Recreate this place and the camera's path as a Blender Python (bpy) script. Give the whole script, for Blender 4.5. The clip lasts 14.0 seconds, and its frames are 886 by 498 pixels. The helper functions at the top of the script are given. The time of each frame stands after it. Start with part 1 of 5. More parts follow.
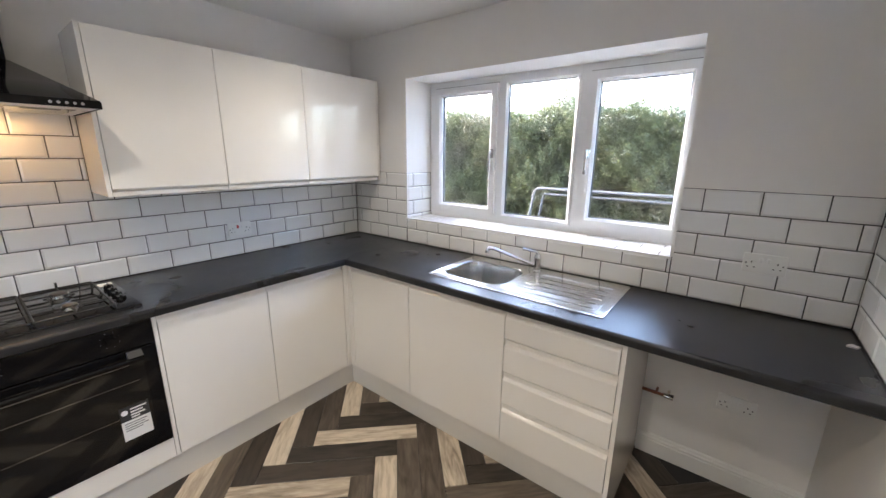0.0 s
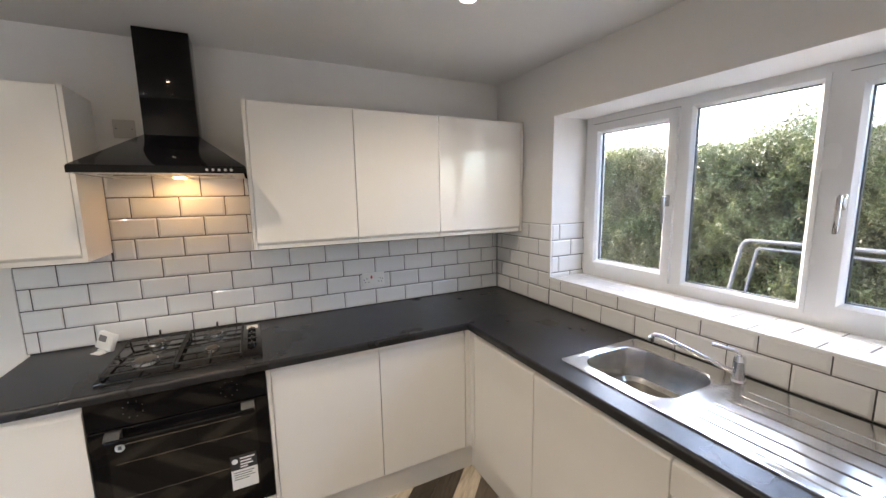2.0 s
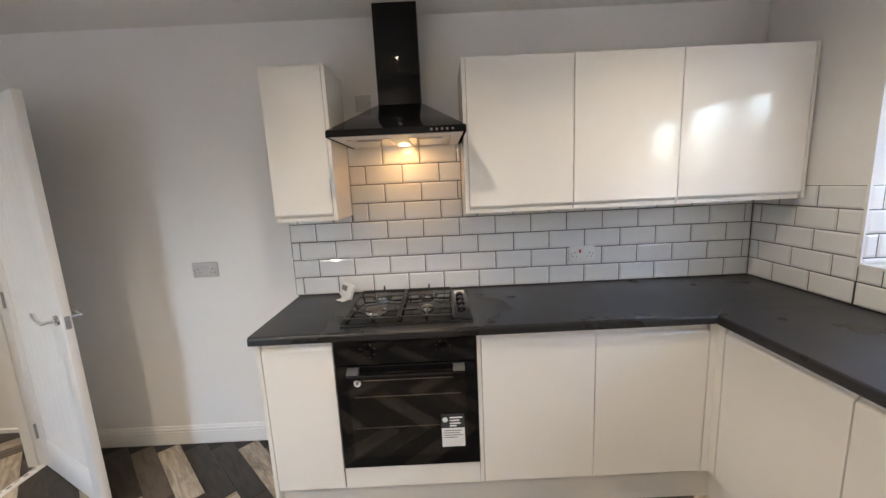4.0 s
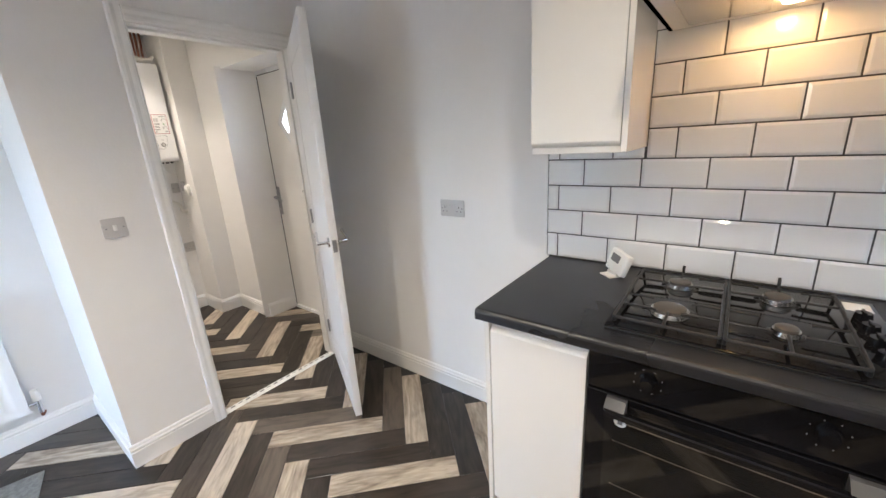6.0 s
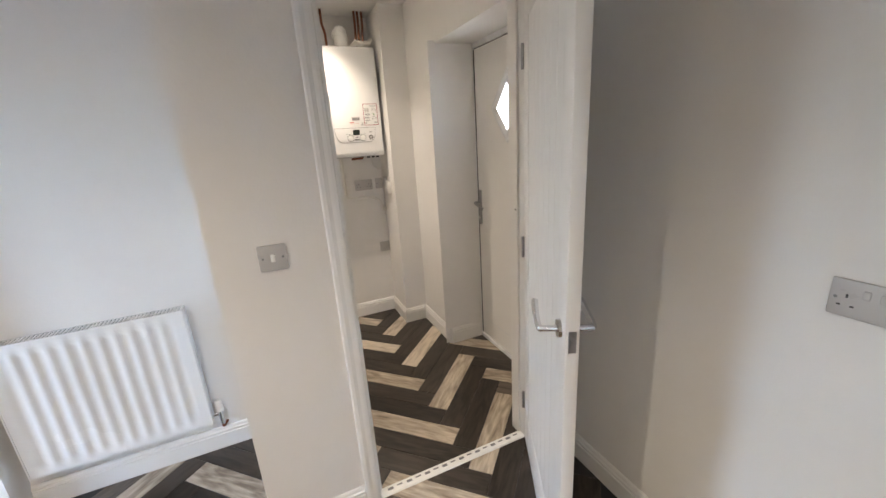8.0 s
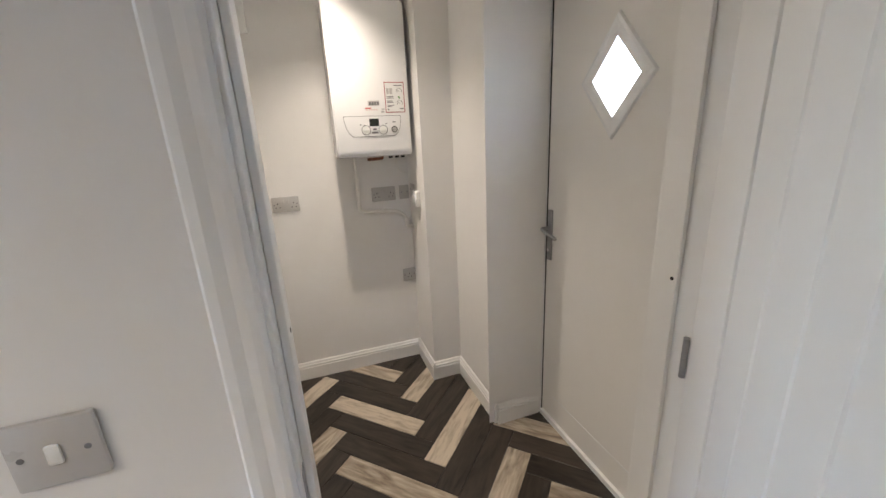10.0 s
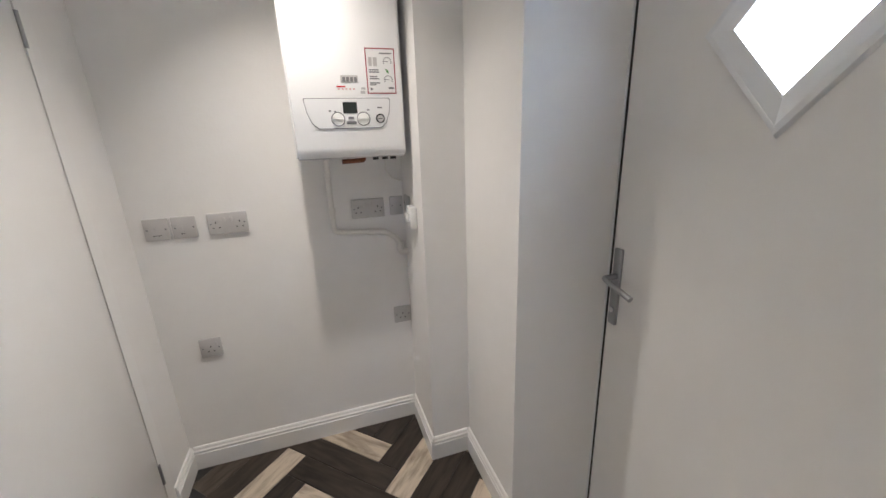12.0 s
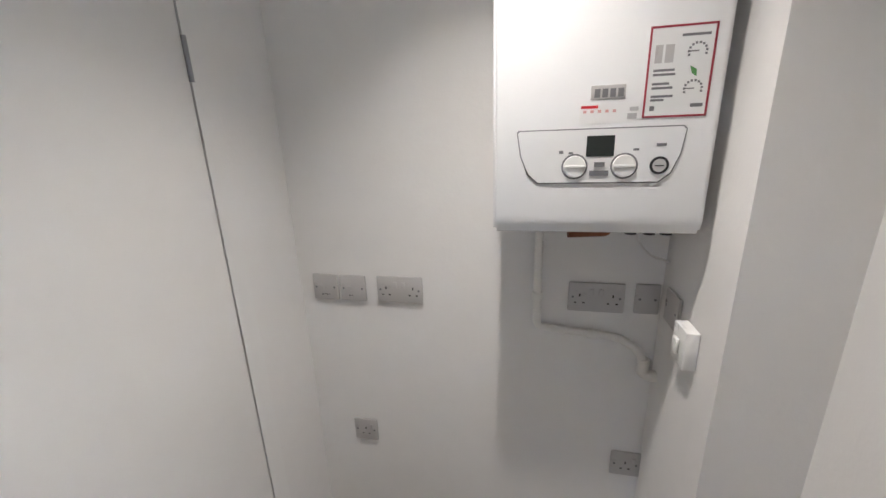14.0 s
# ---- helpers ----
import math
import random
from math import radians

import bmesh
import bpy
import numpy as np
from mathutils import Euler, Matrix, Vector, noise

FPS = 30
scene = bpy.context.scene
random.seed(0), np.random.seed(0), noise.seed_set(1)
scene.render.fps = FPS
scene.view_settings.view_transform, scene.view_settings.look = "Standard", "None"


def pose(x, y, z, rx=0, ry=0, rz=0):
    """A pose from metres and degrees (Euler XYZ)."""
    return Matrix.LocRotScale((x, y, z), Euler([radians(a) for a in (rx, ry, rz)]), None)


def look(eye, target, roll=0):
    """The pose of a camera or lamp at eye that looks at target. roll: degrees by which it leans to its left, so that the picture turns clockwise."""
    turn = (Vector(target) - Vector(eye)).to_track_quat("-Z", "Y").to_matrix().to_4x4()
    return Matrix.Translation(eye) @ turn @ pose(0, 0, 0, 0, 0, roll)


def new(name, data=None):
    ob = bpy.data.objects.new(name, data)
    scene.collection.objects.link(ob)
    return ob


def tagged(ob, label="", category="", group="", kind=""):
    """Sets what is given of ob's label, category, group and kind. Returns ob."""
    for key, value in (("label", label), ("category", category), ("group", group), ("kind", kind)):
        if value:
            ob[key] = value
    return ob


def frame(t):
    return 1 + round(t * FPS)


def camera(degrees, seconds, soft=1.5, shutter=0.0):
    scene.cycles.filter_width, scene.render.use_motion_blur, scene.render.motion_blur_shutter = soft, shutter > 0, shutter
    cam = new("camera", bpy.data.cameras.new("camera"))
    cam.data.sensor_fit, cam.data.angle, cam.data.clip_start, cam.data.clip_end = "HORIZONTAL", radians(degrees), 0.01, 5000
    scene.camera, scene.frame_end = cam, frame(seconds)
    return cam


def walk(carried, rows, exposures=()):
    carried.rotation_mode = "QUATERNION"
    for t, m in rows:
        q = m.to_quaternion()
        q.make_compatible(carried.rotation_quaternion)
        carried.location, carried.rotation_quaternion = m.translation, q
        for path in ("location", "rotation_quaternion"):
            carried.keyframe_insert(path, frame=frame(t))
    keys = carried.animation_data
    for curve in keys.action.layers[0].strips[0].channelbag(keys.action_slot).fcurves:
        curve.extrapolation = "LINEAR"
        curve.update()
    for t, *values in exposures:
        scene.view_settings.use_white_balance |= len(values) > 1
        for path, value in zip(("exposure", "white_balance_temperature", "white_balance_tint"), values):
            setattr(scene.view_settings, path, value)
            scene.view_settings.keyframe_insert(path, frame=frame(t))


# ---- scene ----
cam = camera(98.8, 14.0)
EXPOSURES = [(0.0, 4.55, 6150, 12), (3.2, 4.4, 6700, 13), (5.5, 4.8, 6100, 12), (7.0, 4.72, 6500, 13), (8.7, 4.37, 6600, 13), (11.0, 4.35, 5900, 12), (13.0, 4.28, 5700, 12), (14.0, 4.12, 5600, 12)]
PATH = [
    (0, (0.33, 0.653, 1.569), (-0.862, 2.181, 1.08), 0.5),
    (0.5, (0.297, 0.826, 1.575), (-0.956, 2.332, 1.175), 0.4),
    (1, (0.267, 0.99, 1.602), (-1.153, 2.357, 1.259), -0.1),
    (1.5, (0.217, 1.063, 1.625), (-1.397, 2.204, 1.32), -0.5),
    (2, (0.168, 1.077, 1.624), (-1.603, 1.96, 1.336), -1.0),
    (2.5, (0.128, 1.069, 1.622), (-1.752, 1.691, 1.338), -1.6),
    (3, (0.099, 1.04, 1.61), (-1.844, 1.424, 1.331), -1.9),
    (3.2, (0.079, 1.021, 1.598), (-1.881, 1.311, 1.326), -2.2),
    (5.3, (-0.461, 0.832, 1.406), (-2.262, 0.135, 0.886), -3.3),
    (5.5, (-0.536, 0.814, 1.415), (-2.255, -0.062, 0.888), -3.5),
    (6, (-0.654, 0.714, 1.435), (-2.169, -0.467, 0.878), -3.5),
    (6.5, (-0.769, 0.492, 1.448), (-2.077, -0.91, 0.883), -3.6),
    (7, (-0.865, 0.279, 1.461), (-2.006, -1.266, 0.904), -3.7),
    (7.5, (-0.989, 0.066, 1.463), (-1.974, -1.584, 0.91), -3.7),
    (8, (-1.105, -0.124, 1.481), (-1.873, -1.883, 0.921), -3.7),
    (8.5, (-1.174, -0.349, 1.483), (-1.815, -2.154, 0.907), -3.5),
    (8.7, (-1.204, -0.452, 1.488), (-1.818, -2.269, 0.919), -3.2),
    (10.8, (-1.448, -1.203, 1.448), (-2.084, -3.016, 0.894), -2.3),
    (11, (-1.46, -1.273, 1.452), (-2.104, -3.083, 0.895), -2.3),
    (11.5, (-1.505, -1.399, 1.452), (-2.144, -3.209, 0.891), -2.2),
    (12, (-1.598, -1.568, 1.457), (-2.19, -3.389, 0.879), -2.0),
    (12.5, (-1.696, -1.773, 1.509), (-1.989, -3.661, 0.916), -1.8),
    (13, (-1.699, -1.927, 1.538), (-1.62, -3.835, 0.944), -2.0),
    (13.5, (-1.667, -2.105, 1.56), (-1.371, -3.995, 0.978), -2.1),
    (14, (-1.612, -2.25, 1.582), (-1.19, -4.125, 1.025), -2.0),
]
walk(cam, [(t, look(eye, target, roll)) for t, eye, target, roll in PATH], EXPOSURES)

# world and light
SUN_EL, SUN_ROT = 34.0, 276.0
world = bpy.data.worlds.new("sky")
scene.world = world
world.use_nodes = True
wn = world.node_tree
sky = wn.nodes.new("ShaderNodeTexSky")
sky.sky_type = "NISHITA"
sky.sun_disc = False
sky.sun_elevation, sky.sun_rotation = radians(SUN_EL), radians(SUN_ROT)
sky.dust_density = 3.0
wn.links.new(sky.outputs[0], wn.nodes["Background"].inputs[0])
wn.nodes["Background"].inputs[1].default_value = 0.15
sun = new("sun", bpy.data.lights.new("sun", "SUN"))
sun.data.energy, sun.data.angle, sun.data.color = 0.22, radians(50), (1.0, 0.96, 0.9)
sun.matrix_world = look((0, 0, 30), (math.sin(radians(SUN_ROT)) * -10, math.cos(radians(SUN_ROT)) * -10, 30 - 10 * math.tan(radians(SUN_EL))))

# lamp strengths
SPOT_W, HALL_W, HOOD_W = 2.0, 3.6, 0.085
WARM, HALL_WARM = (1.0, 0.87, 0.68), (1.0, 0.86, 0.69)



# ---- materials ----
def material(name, rgb, rough=0.5, metal=0.0, spec=0.5, vary=0.0, scale=6.0, bump=0.0, bump_scale=60.0, coat=0.0):
    """A Principled material with two scales of tone and a fine relief."""
    m = bpy.data.materials.new(name)
    m.use_nodes = True
    n, k = m.node_tree.nodes, m.node_tree.links
    b = n["Principled BSDF"]
    b.inputs["Base Color"].default_value = (*rgb, 1)
    b.inputs["Roughness"].default_value = rough
    b.inputs["Metallic"].default_value = metal
    b.inputs["Specular IOR Level"].default_value = spec
    b.inputs["Coat Weight"].default_value = coat
    if vary or bump:
        co = n.new("ShaderNodeTexCoord")
    if vary:
        t1, t2 = n.new("ShaderNodeTexNoise"), n.new("ShaderNodeTexNoise")
        t1.inputs["Scale"].default_value, t2.inputs["Scale"].default_value = scale, scale * 11
        t1.inputs["Detail"].default_value = 3
        mixv = n.new("ShaderNodeMath")
        mixv.operation = "MULTIPLY_ADD"
        mixv.inputs[1].default_value = 0.35
        k.new(co.outputs["Object"], t1.inputs["Vector"])
        k.new(co.outputs["Object"], t2.inputs["Vector"])
        k.new(t2.outputs["Fac"], mixv.inputs[0])
        k.new(t1.outputs["Fac"], mixv.inputs[2])
        ramp = n.new("ShaderNodeMapRange")
        ramp.clamp = False
        ramp.inputs["From Min"].default_value, ramp.inputs["From Max"].default_value = 0.4, 0.95
        ramp.inputs["To Min"].default_value, ramp.inputs["To Max"].default_value = 1 - vary, 1 + vary
        k.new(mixv.outputs[0], ramp.inputs["Value"])
        hsv = n.new("ShaderNodeHueSaturation")
        hsv.inputs["Color"].default_value = (*rgb, 1)
        k.new(ramp.outputs[0], hsv.inputs["Value"])
        k.new(hsv.outputs[0], b.inputs["Base Color"])
        rr = n.new("ShaderNodeMapRange")
        rr.clamp = False
        rr.inputs["From Min"].default_value, rr.inputs["From Max"].default_value = 0.3, 0.7
        rr.inputs["To Min"].default_value, rr.inputs["To Max"].default_value = rough * 0.85, min(1, rough * 1.15)
        k.new(t1.outputs["Fac"], rr.inputs["Value"])
        k.new(rr.outputs[0], b.inputs["Roughness"])
    if bump:
        t3, bp = n.new("ShaderNodeTexNoise"), n.new("ShaderNodeBump")
        t3.inputs["Scale"].default_value, t3.inputs["Detail"].default_value = bump_scale, 4
        bp.inputs["Strength"].default_value, bp.inputs["Distance"].default_value = bump, 0.004
        k.new(co.outputs["Object"], t3.inputs["Vector"])
        k.new(t3.outputs["Fac"], bp.inputs["Height"])
        k.new(bp.outputs[0], b.inputs["Normal"])
    return m


def glowing(name, rgb, strength):
    m = bpy.data.materials.new(name)
    m.use_nodes = True
    b = m.node_tree.nodes["Principled BSDF"]
    b.inputs["Base Color"].default_value = (*rgb, 1)
    b.inputs["Emission Color"].default_value = (*rgb, 1)
    b.inputs["Emission Strength"].default_value = strength
    return m


def glass(name, rough=0.0, tint=(1, 1, 1)):
    m = bpy.data.materials.new(name)
    m.use_nodes = True
    b = m.node_tree.nodes["Principled BSDF"]
    b.inputs["Base Color"].default_value = (*tint, 1)
    b.inputs["Transmission Weight"].default_value = 1.0
    b.inputs["Roughness"].default_value = rough
    b.inputs["IOR"].default_value = 1.45
    return m


WALL = material("wall_paint", (0.80, 0.785, 0.765), 0.75, vary=0.025, scale=1.6, bump=0.12, bump_scale=90)
CEIL = material("ceiling_paint", (0.80, 0.79, 0.77), 0.8, vary=0.02, scale=1.2, bump=0.1, bump_scale=70)
TRIM = material("trim_gloss", (0.80, 0.79, 0.77), 0.32, bump=0.06, bump_scale=40)
DOORP = material("door_paint", (0.80, 0.785, 0.76), 0.34, vary=0.02, scale=1.5, bump=0.06, bump_scale=30)
UNIT = material("unit_gloss", (0.82, 0.79, 0.74), 0.15, vary=0.01, scale=2, coat=0.3)
CARC = material("unit_carcass", (0.78, 0.76, 0.72), 0.35, vary=0.015, scale=3)
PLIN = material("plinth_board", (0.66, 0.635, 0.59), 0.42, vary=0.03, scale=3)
TOPM = material("worktop_laminate", (0.010, 0.0105, 0.013), 0.30, spec=0.5, vary=0.08, scale=3, bump=0.15, bump_scale=320)
TILE = material("tile_glaze", (0.80, 0.80, 0.795), 0.08, vary=0.012, scale=9, bump=0.03, bump_scale=14)
GROUT = material("grout_grey", (0.035, 0.035, 0.038), 0.9, vary=0.15, scale=30, bump=0.2, bump_scale=300)
TGROUT = material("tile_grout", (0.062, 0.062, 0.066), 0.9, vary=0.15, scale=30, bump=0.2, bump_scale=300)
UPVC = material("upvc", (0.82, 0.83, 0.84), 0.25, vary=0.01, scale=3)
SEAL = material("rubber_seal", (0.02, 0.02, 0.02), 0.6)
STEEL = material("brushed_steel", (0.56, 0.55, 0.53), 0.20, metal=1.0, vary=0.08, scale=14)
CHROME = material("chrome", (0.80, 0.80, 0.82), 0.07, metal=1.0)
NICKEL = material("satin_nickel", (0.36, 0.36, 0.37), 0.35, metal=1.0, vary=0.05, scale=40)
BLACK = material("black_gloss", (0.005, 0.005, 0.006), 0.07, spec=0.3, vary=0.1, scale=12)
OVENWIN = material("smoky_glass", (0.010, 0.0095, 0.009), 0.06, spec=0.45)
BRACK = material("bracket_plastic", (0.05, 0.05, 0.052), 0.35)
PRINTD = material("dark_print", (0.022, 0.022, 0.025), 0.45)
BLACKG = material("black_glass", (0.006, 0.006, 0.007), 0.04, spec=0.25)
CAPM = material("burner_enamel", (0.10, 0.09, 0.08), 0.38, metal=0.5, vary=0.1, scale=40)
IRON = material("cast_iron", (0.012, 0.012, 0.013), 0.45, vary=0.2, scale=40, bump=0.2, bump_scale=400)
PLATE = material("socket_plastic", (0.50, 0.485, 0.475), 0.3, vary=0.015, scale=20)
PLATEW = material("white_plastic", (0.80, 0.80, 0.78), 0.3, vary=0.015, scale=20)
DARK = material("dark_recess", (0.015, 0.015, 0.015), 0.7)
RED = material("red_plastic", (0.55, 0.02, 0.03), 0.35)
BOILER = material("boiler_enamel", (0.80, 0.80, 0.80), 0.22, vary=0.01, scale=4)
COPPER = material("copper_pipe", (0.24, 0.10, 0.06), 0.45, metal=1.0, vary=0.2, scale=30)
RADM = material("radiator_enamel", (0.82, 0.82, 0.81), 0.25, vary=0.015, scale=4)
PAPER = material("paper_label", (0.78, 0.78, 0.77), 0.5)
GREYP = material("grey_print", (0.18, 0.18, 0.19), 0.5)
PANE = glass("window_glass")
FROST = glass("frosted_glass", 0.35, (0.9, 0.95, 1.0))
HOODLED = glowing("hood_lamp_glow", (1.0, 0.60, 0.25), 2.0)
LED = glowing("lamp_glow", (1.0, 0.86, 0.66), 5.5)


def wood(name, lo, hi, rough):
    """Printed wood: long grain along the piece, with knots and a tone of its own for each piece."""
    m = bpy.data.materials.new(name)
    m.use_nodes = True
    n, k = m.node_tree.nodes, m.node_tree.links
    b = n["Principled BSDF"]
    co, info, add = n.new("ShaderNodeTexCoord"), n.new("ShaderNodeObjectInfo"), n.new("ShaderNodeVectorMath")
    mul = n.new("ShaderNodeVectorMath")
    mul.operation = "MULTIPLY"
    mul.inputs[1].default_value = (2.6, 15, 1)
    add.operation = "ADD"
    off = n.new("ShaderNodeVectorMath")
    off.operation = "MULTIPLY"
    off.inputs[1].default_value = (37, 91, 13)
    k.new(info.outputs["Random"], off.inputs[0])
    k.new(co.outputs["Object"], mul.inputs[0])
    k.new(mul.outputs[0], add.inputs[0])
    k.new(off.outputs[0], add.inputs[1])
    t1, t2 = n.new("ShaderNodeTexNoise"), n.new("ShaderNodeTexNoise")
    t1.inputs["Scale"].default_value, t1.inputs["Detail"].default_value, t1.inputs["Distortion"].default_value = 1.3, 6, 1.4
    t2.inputs["Scale"].default_value, t2.inputs["Detail"].default_value = 5.0, 5
    k.new(add.outputs[0], t1.inputs["Vector"])
    k.new(add.outputs[0], t2.inputs["Vector"])
    s = n.new("ShaderNodeMath")
    s.operation = "MULTIPLY_ADD"
    s.inputs[1].default_value = 0.4
    k.new(t2.outputs["Fac"], s.inputs[0])
    k.new(t1.outputs["Fac"], s.inputs[2])
    s2 = n.new("ShaderNodeMath")
    s2.operation = "MULTIPLY_ADD"
    s2.inputs[1].default_value = 0.22
    k.new(info.outputs["Random"], s2.inputs[0])
    k.new(s.outputs[0], s2.inputs[2])
    ramp = n.new("ShaderNodeValToRGB")
    ramp.color_ramp.elements[0].position, ramp.color_ramp.elements[1].position = 0.58, 0.98
    ramp.color_ramp.elements[0].color, ramp.color_ramp.elements[1].color = (*lo, 1), (*hi, 1)
    k.new(s2.outputs[0], ramp.inputs[0])
    k.new(ramp.outputs[0], b.inputs["Base Color"])
    b.inputs["Roughness"].default_value = rough
    bp = n.new("ShaderNodeBump")
    bp.inputs["Strength"].default_value, bp.inputs["Distance"].default_value = 0.25, 0.002
    k.new(t2.outputs["Fac"], bp.inputs["Height"])
    k.new(bp.outputs[0], b.inputs["Normal"])
    return m


WOODL = wood("wood_light", (0.19, 0.15, 0.11), (0.56, 0.48, 0.38), 0.30)
WOODM = wood("wood_mid", (0.042, 0.032, 0.024), (0.125, 0.10, 0.078), 0.28)
WOODD = wood("wood_dark", (0.011, 0.0085, 0.0065), (0.052, 0.040, 0.031), 0.28)


def leafy(name, lo, hi):
    m = bpy.data.materials.new(name)
    m.use_nodes = True
    n, k = m.node_tree.nodes, m.node_tree.links
    b = n["Principled BSDF"]
    geo, ramp = n.new("ShaderNodeNewGeometry"), n.new("ShaderNodeValToRGB")
    ramp.color_ramp.elements[0].color, ramp.color_ramp.elements[1].color = (*lo, 1), (*hi, 1)
    e = ramp.color_ramp.elements.new(0.93)
    e.color = (hi[0] * 1.1, hi[1], hi[2], 1)
    ramp.color_ramp.elements[-1].color = (0.13, 0.075, 0.045, 1)
    k.new(geo.outputs["Random Per Island"], ramp.inputs[0])
    co, t1 = n.new("ShaderNodeTexCoord"), n.new("ShaderNodeTexNoise")
    t1.inputs["Scale"].default_value, t1.inputs["Detail"].default_value = 2.2, 3
    k.new(co.outputs["Object"], t1.inputs["Vector"])
    mr = n.new("ShaderNodeMapRange")
    mr.inputs["From Min"].default_value, mr.inputs["From Max"].default_value = 0.5, 0.72
    mr.inputs["To Max"].default_value = 0.7
    k.new(t1.outputs["Fac"], mr.inputs["Value"])
    mc = n.new("ShaderNodeMix")
    mc.data_type = "RGBA"
    mc.inputs[7].default_value = (0.065, 0.044, 0.028, 1)
    k.new(mr.outputs[0], mc.inputs[0])
    k.new(ramp.outputs[0], mc.inputs[6])
    k.new(mc.outputs[2], b.inputs["Base Color"])
    b.inputs["Roughness"].default_value = 0.28
    tr, mx = n.new("ShaderNodeBsdfTranslucent"), n.new("ShaderNodeMixShader")
    k.new(mc.outputs[2], tr.inputs[0])
    mx.inputs[0].default_value = 0.45
    k.new(b.outputs[0], mx.inputs[1])
    k.new(tr.outputs[0], mx.inputs[2])
    k.new(mx.outputs[0], n["Material Output"].inputs[0])
    return m


LEAF = leafy("privet_leaf", (0.040, 0.056, 0.021), (0.135, 0.160, 0.060))
# one near-black tone for twigs and for the shade inside the hedge
TWIGSHADE = material("hedge_twig_shade", (0.020, 0.021, 0.012), 0.9, vary=0.3, scale=20)
PAVE = material("outdoor_paving", (0.22, 0.21, 0.19), 0.9, vary=0.25, scale=2, bump=0.4, bump_scale=40)
GALV = material("galvanised_steel", (0.07, 0.072, 0.075), 0.6, metal=0.0, vary=0.15, scale=20)
LEAFPRINT = material("green_print", (0.10, 0.28, 0.08), 0.5)
SCREEN = material("display_glass", (0.03, 0.035, 0.032), 0.12)
MATF = material("mat_pile", (0.20, 0.205, 0.195), 0.95, vary=0.35, scale=60, bump=0.9, bump_scale=420)
INSUL = material("foil_wrap", (0.75, 0.72, 0.66), 0.5, vary=0.1, scale=30, bump=0.5, bump_scale=60)



# ---- mesh helpers ----
def add_box(bm, lo, hi, bevel=0.0, seg=2):
    """A box from corner to corner with its edges rounded."""
    lo, hi = [min(a, b) for a, b in zip(lo, hi)], [max(a, b) for a, b in zip(lo, hi)]
    g = bmesh.ops.create_cube(bm, size=1.0)
    for v in g["verts"]:
        v.co = Vector([lo[i] + (v.co[i] + 0.5) * (hi[i] - lo[i]) for i in range(3)])
    if bevel:
        es = list({e for v in g["verts"] for e in v.link_edges})
        bmesh.ops.bevel(bm, geom=es, offset=bevel, segments=seg, affect="EDGES", profile=0.5)
    return bm


def box(lo, hi, bevel=0.0, seg=2):
    return add_box(bmesh.new(), lo, hi, bevel, seg)


def add_cyl(bm, a, b, r1, r2=None, n=20):
    a, b = Vector(a), Vector(b)
    q = (b - a).to_track_quat("Z", "Y").to_matrix().to_4x4()
    bmesh.ops.create_cone(bm, cap_ends=True, segments=n, radius1=r1, radius2=r1 if r2 is None else r2, depth=(b - a).length, matrix=Matrix.Translation((a + b) / 2) @ q)
    return bm


def cyl(a, b, r1, r2=None, n=20):
    return add_cyl(bmesh.new(), a, b, r1, r2, n)


def add_tube(bm, pts, r, n=10):
    """A round pipe along a line of points, with rounded turns given by the points."""
    pts = [Vector(p) for p in pts]
    rings = []
    for i, p in enumerate(pts):
        d = (pts[min(i + 1, len(pts) - 1)] - pts[max(i - 1, 0)]).normalized()
        q = d.to_track_quat("Z", "Y").to_matrix()
        rr = r[i] if isinstance(r, (list, tuple)) else r
        rings.append([bm.verts.new(p + q @ Vector((rr * math.cos(2 * math.pi * j / n), rr * math.sin(2 * math.pi * j / n), 0))) for j in range(n)])
    for u, v in zip(rings, rings[1:]):
        best = min(range(n), key=lambda s: (u[0].co - v[s].co).length)
        for j in range(n):
            bm.faces.new((u[j], u[(j + 1) % n], v[(j + 1 + best) % n], v[(j + best) % n]))
    bm.faces.new(rings[0][::-1])
    bm.faces.new(rings[-1])
    return bm


def tube(pts, r, n=10):
    return add_tube(bmesh.new(), pts, r, n)


def bend(pts, radius=0.02, steps=4):
    """The line of points with its corners rounded."""
    pts = [Vector(p) for p in pts]
    out = [pts[0]]
    for a, b, c in zip(pts, pts[1:], pts[2:]):
        r = min(radius, (a - b).length * 0.45, (c - b).length * 0.45)
        p, q = b + (a - b).normalized() * r, b + (c - b).normalized() * r
        for i in range(steps + 1):
            u = i / steps
            out.append((1 - u) ** 2 * p + 2 * u * (1 - u) * b + u * u * q)
    return out + [pts[-1]]


def add_prism(bm, outline, axis, lo, hi):
    """A solid of a flat outline (two coordinates each) pushed along an axis: 'x' takes (y, z), 'y' takes (x, z), 'z' takes (x, y)."""
    def at(p, s):
        return {"x": (s, p[0], p[1]), "y": (p[0], s, p[1]), "z": (p[0], p[1], s)}[axis]
    a, b = [bm.verts.new(at(p, lo)) for p in outline], [bm.verts.new(at(p, hi)) for p in outline]
    fs = [bm.faces.new(a), bm.faces.new(b[::-1])]
    for i in range(len(a)):
        j = (i + 1) % len(a)
        fs.append(bm.faces.new((a[i], b[i], b[j], a[j])))
    bmesh.ops.recalc_face_normals(bm, faces=fs)
    return bm


def prism(outline, axis, lo, hi):
    return add_prism(bmesh.new(), outline, axis, lo, hi)


